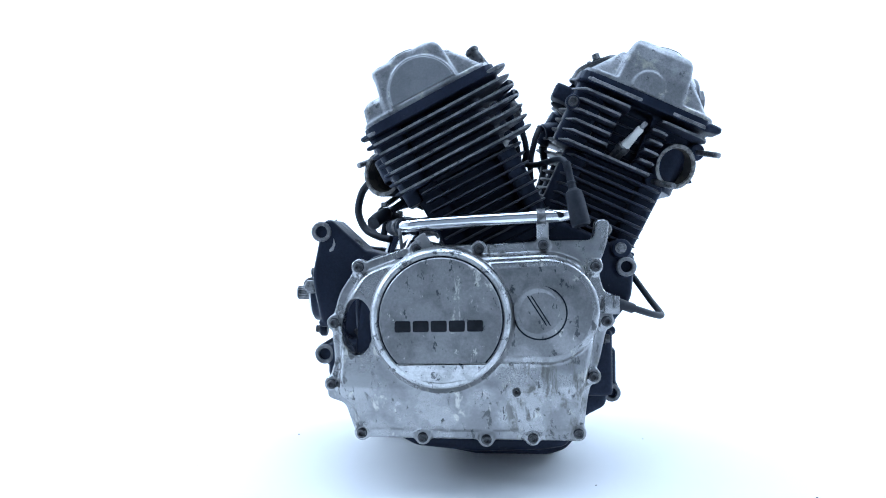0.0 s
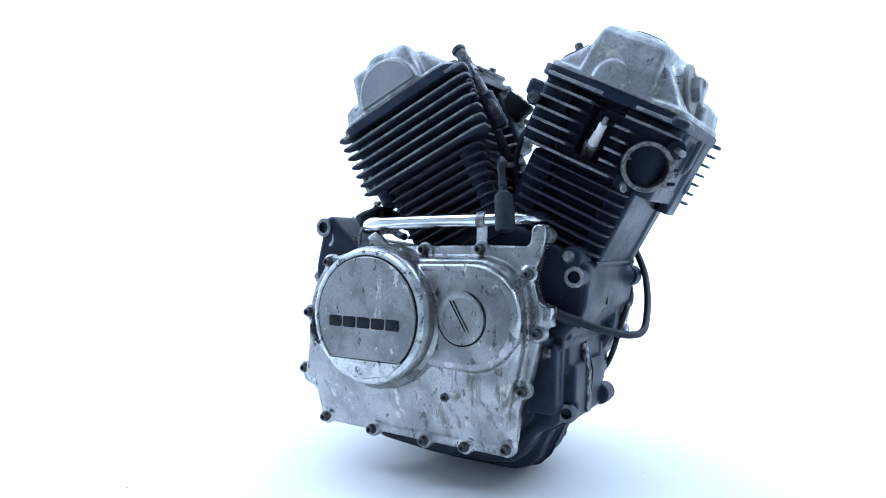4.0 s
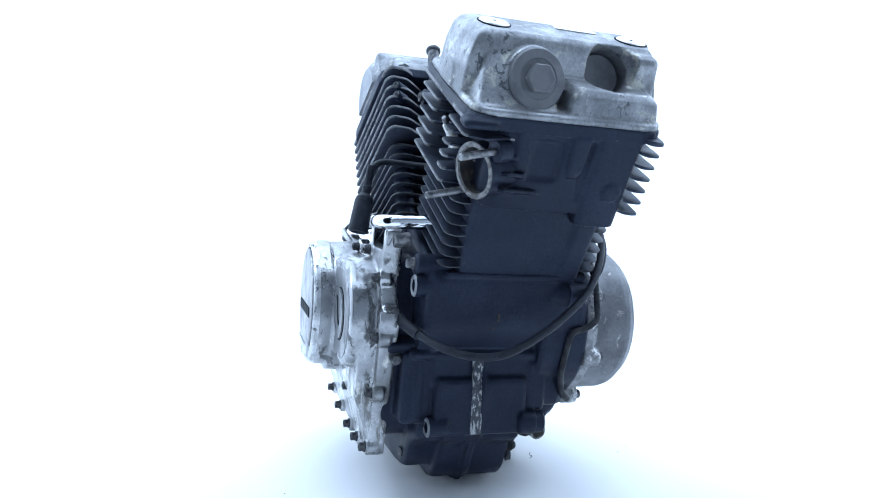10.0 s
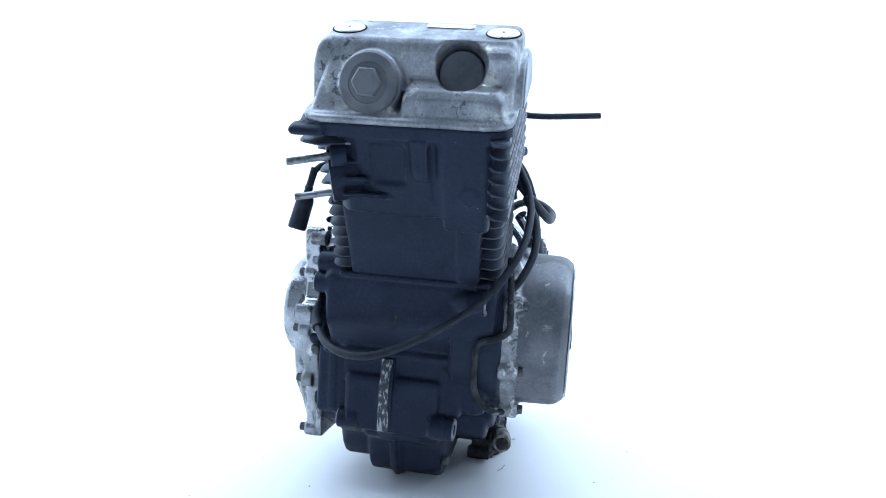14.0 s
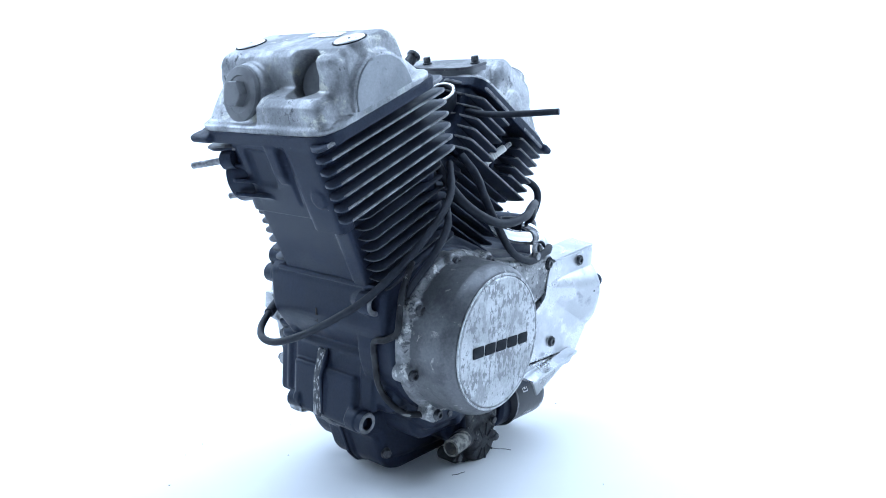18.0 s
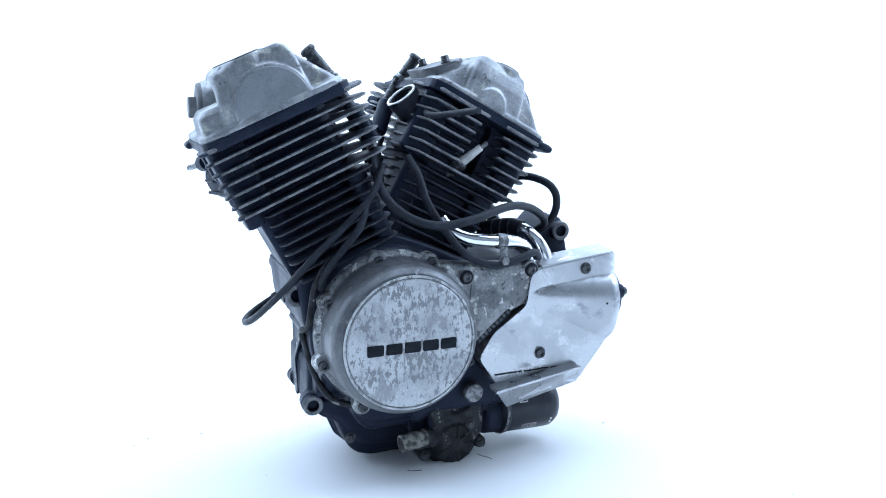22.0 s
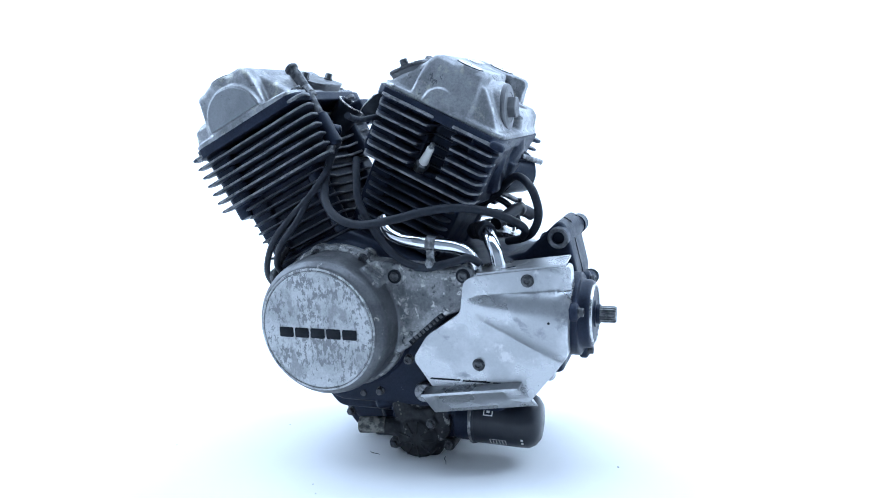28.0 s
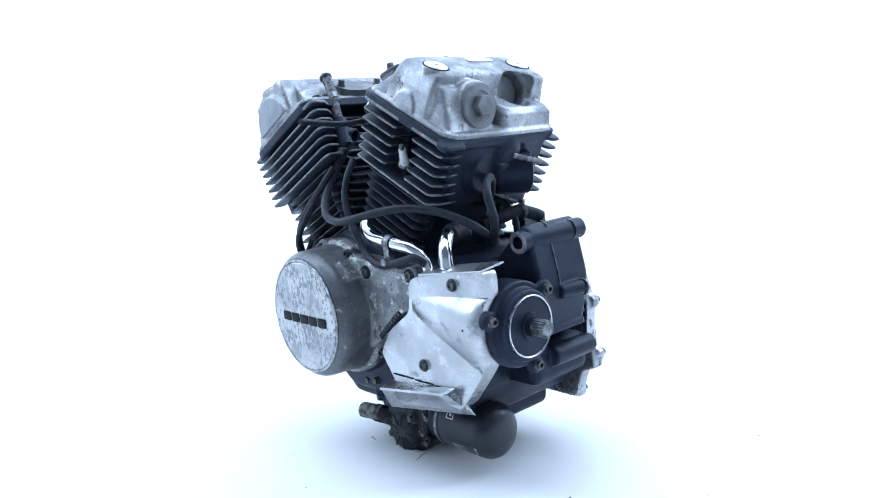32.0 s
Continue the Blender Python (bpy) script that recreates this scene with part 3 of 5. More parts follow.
COVER_BOLTS = [(-0.1031, 0.0546), (-0.0327, 0.0489), (0.0406, 0.0458), (0.094, 0.0468), (0.146, 0.0517), (-0.0359, 0.2661), (0.0351, 0.2651), (0.1084, 0.2679),
               (0.0752, 0.1027), (0.179, 0.18), (0.1674, 0.2425), (0.1635, 0.117), (-0.1037, 0.2461), (-0.1332, 0.1821), (-0.1374, 0.1116)]


def badge(parent, x0, x1, z, y, facing, h=0.0125):
    """Five dark raised blocks, one for each character of the maker's mark."""
    w = (x1 - x0) / 5
    for k in range(5):
        xc = x0 + w * (k + 0.5)
        bm = slab(rounded([(xc - w * 0.44, z - h / 2), (xc + w * 0.44, z - h / 2), (xc + w * 0.44, z + h / 2), (xc - w * 0.44, z + h / 2)], 0.002, 2), y, y + facing * 0.0012, 0.0004)
        part("badge_block", bm, DARKBAR, parent)


# ---- left side: alternator cover and drive cover ----
def left_cover():
    m = frame_to((0.117, 0.074, 0.192), LEFTWARD)
    lobes = [(0.1378, 0.2763), (0.0731, 0.2712), (0.1961, 0.2306), (0.2033, 0.1605), (0.1575, 0.1045)]
    plate = rounded([(0.09, 0.272), (0.023, 0.2655), (-0.0558, 0.2604), (-0.0655, 0.250), (-0.0563, 0.2109), (-0.0305, 0.2014), (0.0167, 0.161), (0.0375, 0.1477), (0.10, 0.15)], 0.008, 3)
    pieces = [revolve([(0.094, 0), (0.094, 0.012), (0.0885, 0.017), (0.0872, 0.03), (0.0865, 0.057), (0.0845, 0.064), (0.0785, 0.0715), (0.06, 0.073)], 96, m), slab(plate, 0.068, 0.100, 0.004)]
    pieces += [rod((x, 0.074, z), (x, 0.096, z), 0.0105, 18, 0.002) for x, z in lobes] + [rod((x, 0.074, z), (x, 0.1015, z), 0.0118, 18, 0.002) for x, z in ((0.0301, 0.2507), (-0.0577, 0.2534))]
    lug = Matrix.Translation((0.117, 0, 0.192)) @ Matrix.Rotation(radians(-136), 4, "Y")
    pieces += [block(0.074, 0.0925, 0.085, 0.122, -0.016, 0.016, 0.004, 2, lug)]
    cov = cast("alternator_cover", pieces, SIDEGREY, ENGINE, "round alternator cover with flaking silver lacquer", 0.0017, 3)
    cov.data.materials.append(PLATEALU)
    for f in cov.data.polygons:
        c = f.center
        if c.y < 0.0935 or math.hypot(c.x - 0.117, c.z - 0.192) > 0.0900:
            f.material_index = 1
    part("plate_face", slab(rounded([(0.022, 0.2595), (-0.0535, 0.2545), (-0.059, 0.247), (-0.0515, 0.2165), (-0.0265, 0.2065), (0.0195, 0.1665), (0.030, 0.162), (0.026, 0.2)], 0.006, 3), 0.0985, 0.1012, 0.0008), PLATEALU, cov, "pitted flat of the cover behind the round housing")
    part("face_plate", revolve([(0.0735, 0), (0.0735, 0.0008), (0.072, 0.0018), (0.03, 0.0022), (0, 0.0022)], 80, frame_to((0.117, 0.1465, 0.192), LEFTWARD)), FLAKE, cov, "flat face with blistered silver lacquer")
    strip = Matrix.Translation((-0.007, 0.1, 0.186)) @ pose(0, 0, 0, 0, 40, 0)
    part("cast_strip", block(-0.030, 0.030, -0.001, 0.0008, -0.0045, 0.0045, 0.0006, 1, strip), DARKBAR, cov, "dark recessed strip of cast marks")
    for k in range(9):
        part("cast_mark", block(-0.0275 + 0.0062 * k, -0.0235 + 0.0062 * k, 0, 0.0016, -0.0026, 0.0026, 0.0005, 1, strip), DARKSTEEL, cov)
    part("rim_ring", revolve([(0.0772, 0), (0.0768, 0.0012), (0.0746, 0.0012), (0.0742, 0)], 80, frame_to((0.117, 0.1465, 0.192), LEFTWARD), cap=False), FLAKE, cov)
    for x, z in lobes:
        bolt(cov, (x, 0.0955, z), LEFTWARD, 0.0052, 0.006)
    for x, z in ((0.0301, 0.2507), (-0.0577, 0.2534)):
        # dark disc in place of a shaded well; none is cut
        part("bolt_well", revolve([(0.0088, 0), (0.0088, 0.0012), (0.0078, 0.0014)], 24, frame_to((x, 0.1012, z), LEFTWARD)), DARKBAR, cov)
        bolt(cov, (x, 0.1016, z), LEFTWARD, 0.0056, 0.003)
    bolt(cov, (0.0215, 0.093, 0.143), LEFTWARD, 0.0055, 0.006)
    badge(cov, 0.1695, 0.062, 0.1885, 0.1485, 1, 0.0125)
    return cov


def drive_cover():
    """Polished sheet: a grid bent to a face, a round bulge toward the shaft and a turned-in top."""
    edge = rounded([(-0.058, 0.2475), (-0.0725, 0.254), (-0.184, 0.2680), (-0.1850, 0.2384), (-0.1805, 0.1640), (-0.165, 0.1425), (-0.1325, 0.1025), (-0.0141, 0.1099), (0.0117, 0.1474), (-0.0075, 0.1775), (-0.0522, 0.2082)], 0.007, 4)

    def depth(x, z):
        s = max(0.0, min(1.0, (-0.060 - x) / 0.12))
        zc = 0.217 - 0.012 * s
        half = (0.008 + 0.026 * s ** 0.7) if z > zc else (0.006 + 0.050 * s ** 0.9)
        k = max(0.0, 1 - ((z - zc) / half) ** 2) if s > 0 else 0.0
        back = max(0.0, (-x - 0.170) / 0.016)
        return 0.103 + 0.017 * s ** 0.8 * k ** 0.9 - 0.006 * min(1.2, back) ** 2

    edge = [tuple(Vector(edge[i]).lerp(Vector(edge[(i + 1) % len(edge)]), k / 4)) for i in range(len(edge)) for k in range(4)]
    n = 60
    cx, cz = -0.085, 0.185
    rings = [[(cx + (x - cx) * k / n, depth(cx + (x - cx) * k / n, cz + (z - cz) * k / n), cz + (z - cz) * k / n) for x, z in edge] for k in range(1, n + 1)]
    rings += [[(cx + (x - cx) * 1.004, depth(x, z) - 0.0025, cz + (z - cz) * 1.004) for x, z in edge], [(cx + (x - cx) * 1.004, 0.082, cz + (z - cz) * 1.004) for x, z in edge]]
    cov = part("drive_cover", loft(rings), POLISH, ENGINE, "polished aluminium final drive cover")
    a, b, c, d = Vector((-0.0032, 0.1035, 0.1125)), Vector((-0.1215, 0.1035, 0.1275)), Vector((-0.1375, 0.089, 0.093)), Vector((-0.0195, 0.116, 0.087))
    o = Vector((0, 0.019, -0.003))
    bm = loft([[a, b, b + Vector((0, 0, -0.003)), a + Vector((0, 0, -0.003))], [a + o, b + o * 0.8, b + o * 0.8 + Vector((0, 0, -0.003)), a + o + Vector((0, 0, -0.003))]])
    join(bm, loft([[a + o, b + o * 0.8, b + o * 0.8 + Vector((0, -0.003, 0)), a + o + Vector((0, -0.003, 0))], [d + Vector((0, 0.004, 0)), c, c + Vector((0, -0.003, 0)), d + Vector((0, 0.001, 0))]]))
    part("deflector", bevel(bm, 0.0006, 1), POLISH, cov, "bent polished deflector lip")
    # dark cords draw the shade inside the slit; the sheet stays closed
    for x0, x1 in ((-0.010, -0.048), (-0.052, -0.086), (-0.090, -0.114)):
        part("slit", hose([(x0, 0.1038, 0.1238), (0.5 * (x0 + x1), 0.1040, 0.1240), (x1, 0.1038, 0.1243)], 0.0008, 6), DARKBAR, cov, "shade of the slit over the bent lip, drawn as a dark cord")
    part("end_gusset", loft([[b, b + o * 0.8, c], [b + Vector((-0.003, 0, 0)), b + o * 0.8 + Vector((-0.003, 0, 0)), c + Vector((-0.003, 0, 0))]]), POLISH, cov)
    bm = loft([[(-0.074, 0.101, 0.2545), (-0.179, 0.101, 0.267), (-0.179, 0.064, 0.271), (-0.074, 0.068, 0.2585)], [(-0.074, 0.101, 0.257), (-0.179, 0.101, 0.2695), (-0.179, 0.064, 0.2735), (-0.074, 0.068, 0.261)]])
    part("top_flange", bevel(bm, 0.0008, 1), POLISH, cov)
    part("edge_beading", hose([(-0.052, 0.0955, 0.2495), (-0.08, 0.0955, 0.2545), (-0.12, 0.09, 0.262)], 0.0028, 8), CHROME, cov)
    for x, z in ((-0.1356, 0.2502), (-0.0728, 0.1458)):
        part("bolt_seat", revolve([(0.0085, 0), (0.0085, 0.002), (0.0075, 0.0025)], 20, frame_to((x, depth(x, z) - 0.0015, z), LEFTWARD)), POLISH, cov)
        bolt(cov, (x, depth(x, z) + 0.0008, z), LEFTWARD, 0.0062, 0.004)
    part("mark", revolve([(0.0016, 0), (0.0016, 0.0004)], 10, frame_to((-0.1615, depth(-0.1615, 0.2) - 0.0001, 0.205), LEFTWARD)), DARKBAR, cov)
    return cov


def output():
    d = (-1, 0, 0)
    o = Vector((0, 0.0545, 0.2005))
    tri_plate = []
    for k in range(4):
        a = math.radians(35 + 90 * k)
        tri_plate.append((math.cos(a), math.sin(a)))
    pieces = [revolve([(0.046, 0), (0.046, 0.022), (0.0415, 0.026), (0.0405, 0.042), (0.039, 0.0445), (0.03, 0.0445)], 56, frame_to(o + Vector((-0.158, 0, 0)), d)),
                        revolve([(0.0495, 0), (0.0495, 0.030), (0.048, 0.032)], 56, frame_to(o + Vector((-0.158, 0, 0)), d))]
    ears = [(0.0515, 17), (0.053, 143), (0.0545, 250)]
    pts = []
    for r, a in ears:
        q = o + Vector((-0.182, r * math.cos(math.radians(a)), r * math.sin(math.radians(a))))
        pts.append(q)
        pieces.append(rod(q, q + Vector((-0.011, 0, 0)), 0.0105, 20, 0.002))
    hou = cast("output_housing", pieces, BLACK, ENGINE, "black output bearing housing", 0.0016, 3)
    for q in pts:
        bolt(hou, q + Vector((-0.0108, 0, 0)), d, 0.0052, 0.006)
    e = o + Vector((-0.2025, 0, 0))
    part("seal_ring", revolve([(0.0352, 0), (0.0352, 0.0022), (0.0344, 0.003), (0.0334, 0.0022), (0.0334, 0.0)], 64, frame_to(e, d), cap=False), RINGSTEEL, hou, "bright steel ring")
    part("seal_disc", revolve([(0.0335, 0), (0.0335, 0.0012), (0.016, 0.0016), (0.0155, 0.0035), (0.012, 0.004), (0.0115, 0.008), (0, 0.008)], 48, frame_to(e, d)), BLACK, hou)
    prof = []
    n = 18
    for i in range(n):
        for k, r in ((0.0, 0.0083), (0.25, 0.0083), (0.36, 0.0100), (0.74, 0.0100), (0.85, 0.0083)):
            a = 2 * math.pi * (i + k) / n
            prof.append((r * math.cos(a), r * math.sin(a)))
    M = frame_to(e + Vector((0.003, 0, 0)), d)
    bm = loft([[M @ Vector((x * s, y * s, h)) for x, y in prof] for h, s in ((0.0, 1), (0.0275, 1), (0.0293, 0.88))])
    part("splined_shaft", bm, STEEL, hou, "splined steel output shaft")
    return hou


def oil_filter():
    d = Vector((-1, -0.02, -0.03))
    m = frame_to((-0.040, 0.040, 0.0535), d)
    f = part("oil_filter", revolve([(0.024, 0), (0.03, 0.003), (0.0345, 0.006), (0.0362, 0.0075), (0.0362, 0.0095), (0.0350, 0.011), (0.0350, 0.070), (0.0345, 0.079), (0.030, 0.087), (0.023, 0.092), (0.01, 0.094), (0, 0.094)], 56, m), GLOSSBLACK, ENGINE, "black spin-on oil filter with faded print")
    part("base_ring", revolve([(0.0363, 0.004), (0.0368, 0.006), (0.0363, 0.008)], 56, m, cap=False), STEEL, f)
    # print: a white square, a few bars of small print
    def label(a0, a1, x0, x1, name="print_bar", r=0.0352):
        """A patch of print between two angles up from the left, x0 to x1 along the can."""
        ring = []
        for x in (x0, x1):
            c = Vector((-0.040, 0.040, 0.0535)) + d * ((-0.040 - x) / 1.0)
            ring.append([c + Vector((0, r * math.cos(radians(a0 + (a1 - a0) * k / 6)), r * math.sin(radians(a0 + (a1 - a0) * k / 6)))) for k in range(7)])
        bm = bmesh.new()
        va, vb = [[bm.verts.new(p) for p in q] for q in ring]
        for i in range(6):
            bm.faces.new((va[i], va[i + 1], vb[i + 1], vb[i]))
        part(name, bm, PAPERW, f, "faded white print")
    return f, label, m


def pump():
    p = cast("water_pump", [revolve([(0.035, 0), (0.036, 0.004), (0.036, 0.022), (0.034, 0.025), (0.029, 0.026), (0.028, 0.032), (0.024, 0.037), (0.018, 0.038)], 40, frame_to((0.033, 0.034, 0.033), LEFTWARD)),
                            slab(rounded([(0.004, 0.05), (0.062, 0.05), (0.068, 0.082), (0.05, 0.088), (0.034, 0.072), (0.01, 0.078)], 0.006), 0.03, 0.067, 0.004),
                            hose([(0.04, 0.055, 0.035), (0.062, 0.062, 0.044), (0.088, 0.070, 0.0475)], 0.0125, 18),
                            slab(rounded([(-0.01, 0.10), (-0.012, 0.04), (0.01, 0.02), (0.06, 0.03), (0.062, 0.09), (0.03, 0.12)], 0.01), 0.02, 0.062, 0.006),
                            rod((-0.008, 0.03, 0.024), (-0.008, 0.060, 0.024), 0.008, 16), rod((0.070, 0.03, 0.018), (0.070, 0.058, 0.018), 0.008, 16), rod((0.012, 0.03, 0.056), (0.012, 0.068, 0.056), 0.008, 16),
                            rod((0.02, 0.03, 0.103), (0.012, 0.075, 0.101), 0.012, 20)],
             GRIME, ENGINE, "dirty black water pump housing", 0.0015, 2)
    part("inlet_pipe", hose([(0.076, 0.070, 0.0485), (0.092, 0.074, 0.0495), (0.109, 0.076, 0.0485)], 0.0108, 20), CORRODED, p, "corroded coolant stub pipe")
    # dark disc paints the shaded bore on the closed pipe end
    part("pipe_mouth", revolve([(0.008, 0), (0.008, 0.0006)], 18, frame_to((0.1090, 0.076, 0.0485), (0.018, 0.002, -0.001))), SOOT_SHADE, p)
    part("plug_cap", revolve([(0.0125, 0), (0.0125, 0.006), (0.011, 0.008), (0, 0.008)], 24, frame_to((0.0135, 0.076, 0.1035), (0, 1, 0))), STEEL, p, "grey steel core plug")
    for q in ((-0.008, 0.060, 0.024), (0.070, 0.058, 0.018), (0.012, 0.068, 0.056)):
        bolt(p, q, LEFTWARD, 0.005, 0.005, "hex")
    for k in range(4):
        part("cast_mark", block(0.0555 - 0.001 * k, 0.0575 - 0.001 * k, 0.066, 0.0676, 0.0815 - 0.006 * k, 0.0845 - 0.006 * k, 0.0004, 1), CORRODED, p)
    for k in range(9):
        a = 2 * math.pi * k / 9
        part("pump_rib", block(0.008, 0.0245, -0.0012, 0.0012, 0, 0.003, 0.0006, 1, frame_to((0.033, 0.0705, 0.033), LEFTWARD) @ Matrix.Rotation(a, 4, "Z")), GRIME, p)
    p.matrix_basis = Matrix.Translation((-0.005, 0.002, -0.0075))
    return p


# ---- the two cylinders, built in their own frame: u outward, v across, w along the bore ----
def cylinder_frame(front):
    lean = 24.8 if front else 26.9
    m = Matrix.Translation((CX, -0.0116 if front else -0.048, CZ)) @ (Matrix() if front else Matrix.Rotation(math.pi, 4, "Z")) @ Matrix.Rotation(radians(lean), 4, "Y")
    return m @ Matrix.Translation((0, 0, -0.003 if front else 0.005))


def fin(outline, w, t, M):
    rings = []
    for h, k in ((-t / 2, 0.0014), (-t * 0.25, 0.0), (t * 0.25, 0.0), (t / 2, 0.0014)):
        rings.append([M @ Vector((u - k * (1 if u > 0 else -1), v - k * (1 if v > 0 else -1), w + h)) for u, v in outline])
    bm = loft(rings)
    inv = M.inverted()
    for f in bm.faces:
        c = inv @ f.calc_center_median()
        f.material_index = 0 if len(f.verts) > 4 or (-0.03 < c.x < 0.045 and -0.106 < c.y < -0.05) or c.x > 0.0865 else 1
    return bm


def rect(u0, u1, v0, v1, c=0.012, r=0.006):
    return rounded([(u0 + c, v0), (u1 - c, v0), (u1, v0 + c), (u1, v1 - c), (u1 - c, v1), (u0 + c, v1), (u0, v1 - c), (u0, v0 + c)], r, 2)


def stack(outline, ws, M):
    return loft([[M @ Vector((u, v, w)) for u, v in outline] for w in ws])


def lblock(M, u0, u1, v0, v1, w0, w1, r=0.004):
    return block(u0, u1, v0, v1, w0, w1, r, 2, M)


def taper(M, levels, r=0.012):
    """Stack of rectangles (w, u0, u1, v0, v1) with rounded corners."""
    rings = []
    for w, u0, u1, v0, v1 in levels:
        rings.append([M @ Vector((u, v, w)) for u, v in rounded([(u0, v0), (u1, v0), (u1, v1), (u0, v1)], r, 4)])
    return loft(rings)


def cylinder(front):
    M = cylinder_frame(front)
    barrel = cast("cylinder_barrel", [stack(rect(-0.052, 0.060, -0.070, 0.058, 0.02), (0.09, 0.15, 0.206), M),
                                      lblock(M, -0.062, -0.03, -0.084, -0.046, 0.096, 0.206, 0.006),
                                      taper(M, ((0.096, 0.036, 0.065, -0.076, 0.060), (0.206, 0.040, 0.070, -0.080, 0.064)), 0.006),
                                      taper(M, ((0.088, -0.064, 0.066, -0.09, 0.074), (0.100, -0.064, 0.066, -0.09, 0.074)), 0.012),
                                      rod(M @ Vector((-0.05, 0.066, 0.1)), M @ Vector((-0.05, 0.066, 0.2)), 0.012, 16), rod(M @ Vector((-0.05, -0.072, 0.1)), M @ Vector((-0.05, -0.072, 0.2)), 0.012, 16),
                                      taper(M, ((0.100, 0.036, 0.0675, 0.038, 0.0605), (0.205, 0.040, 0.0735, 0.038, 0.0645)), 0.004)],
                  BLACK, ENGINE, "black finned cylinder barrel", 0.002, 3)
    for i in range(8):
        k = 0.0015 * (i - 7) * 0.6
        o = [(-0.070 - k, -0.055), (-0.052 - k, -0.098), (0.060, -0.098), (0.066, -0.088), (0.062, -0.06), (0.062, 0.05), (0.066, 0.076), (0.060, 0.084), (-0.064 - k, 0.084), (-0.072 - k, 0.074), (-0.068 - k, 0.054), (-0.058, 0.030), (-0.058, -0.03)]
        part("fin", fin(rounded(o, 0.006, 2), 0.112 + 0.0122 * i, 0.0028, M), [FINM, EDGEDARK], barrel)
    hp = [stack(rect(-0.054, 0.084, -0.078, 0.062, 0.012), (0.202, 0.25, 0.292), M), taper(M, ((0.284, -0.084, 0.091, -0.109, 0.093), (0.2965, -0.084, 0.091, -0.109, 0.093)), 0.022),
          lblock(M, -0.080, -0.04, -0.090, -0.042, 0.206, 0.291, 0.006),
          taper(M, ((0.206, 0.05, 0.084, -0.052 if front else -0.084, 0.074), (0.286, 0.05, 0.088, -0.060 if front else -0.092, 0.076)), 0.008),
          taper(M, ((0.190, 0.066, 0.0865, 0.026, 0.072), (0.284, 0.070, 0.0905, 0.026, 0.073)), 0.008),
          rod(M @ Vector((0.07, 0.0545, 0.229)), M @ Vector((0.0905, 0.0545, 0.230)), 0.010, 18, 0.001),
          lblock(M, 0.078, 0.098, -0.116, -0.080, 0.284, 0.294, 0.005)]
    hollows = [lblock(M, -0.016 if front else -0.006, 0.022 if front else 0.026, -0.2, -0.058, 0.217, 0.2825, 0.004)]
    if front:
        # cored pockets of the front face, between them a rib and a rounded boss
        hollows += [lblock(M, 0.0825, 0.12, -0.043, -0.004, 0.2325, 0.279, 0.007), lblock(M, 0.083, 0.12, 0.0155, 0.0245, 0.215, 0.281, 0.004)]
        hp += [taper(M, ((0.242, 0.06, 0.0885, 0.0005, 0.0150), (0.252, 0.06, 0.0915, -0.0015, 0.0172), (0.284, 0.06, 0.0925, -0.0025, 0.0180)), 0.006)]
        hp += [rod((0.242, 0.005, 0.366), (0.264, -0.063, 0.364), 0.030, 28, 0.002), lblock(M, -0.104, -0.07, -0.078, -0.045, 0.256, 0.276, 0.004)]
        for k in (0.024, 0.009, -0.0065, -0.0215):
            e = 0.0385 - 0.005 * abs(k) / 0.02
            hp += [block(0.0235, e, -0.016, 0.043, -0.0022, 0.0022, 0.0008, 1, Matrix.Translation((0.267, -0.074, 0.3635 + k)) @ Matrix.Rotation(radians(21.2), 4, "Z"))]
    else:
        hp += [revolve([(0.026, 0), (0.024, 0.007), (0.017, 0.012), (0.008, 0.0145), (0, 0.015)], 24, M @ frame_to((0.082, 0.004, 0.262), (1, 0, -0.1)) @ Matrix.Diagonal((1, 1.3, 1, 1)))]
        hp += [rod((-0.03, -0.02, 0.367), (-0.0615, -0.053, 0.36), 0.030, 28, 0.002), rod((-0.05, -0.015, 0.372), (-0.080, -0.018, 0.362), 0.03, 28, 0.006),
               taper(M, ((0.232, 0.06, 0.100, -0.02, 0.06), (0.262, 0.06, 0.100, -0.02, 0.06)), 0.012)]
    head = cast("cylinder_head", hp, BLACK, ENGINE, "black finned cylinder head", 0.0016, 2, hollows)
    well = (((-0.019, 0.024), (-0.021, 0.024), (-0.020, 0.0255), (-0.019, 0.024), (-0.012, 0.031), (-0.001, 0.036)) if front else
            ((-0.010, 0.032), (-0.010, 0.034), (-0.0075, 0.034), (-0.0065, 0.034), (-0.004, 0.031), (0.003, 0.026)))
    for i in range(7):
        w = 0.2095 + 0.0130 * i
        g = 0.0009 * i
        o = [(-0.087 - g, -0.060), (-0.066 - g, -0.110)]
        if i >= 1:
            # well round the spark plug
            o += [(well[i - 1][0], -0.110), (well[i - 1][0] + 0.002, -0.060), (well[i - 1][1] - 0.002, -0.060), (well[i - 1][1], -0.110)]
        if front and i < 5:
            o += [(0.042, -0.110), (0.044, -0.08)]
        else:
            o += [(0.080 + g, -0.110), (0.0865 + g, -0.090)]
        o += [(0.084, -0.06)] + ([(0.084, -0.046), (0.066, -0.042), (0.066, 0.032), (0.084, 0.036)] if front else []) + [(0.084, 0.070), (0.0925 + g, 0.077), (0.0935 + g, 0.0885), (0.088 + g, 0.0915), (-0.082 - g, 0.0915), (-0.091 - g, 0.086), (-0.088 - g, 0.066), (-0.063, 0.034), (-0.063, -0.030)]
        part("fin", fin(rounded(o, 0.0045, 3), w, 0.0031 if i < 6 else 0.0046, M), [FINM, EDGE], head)
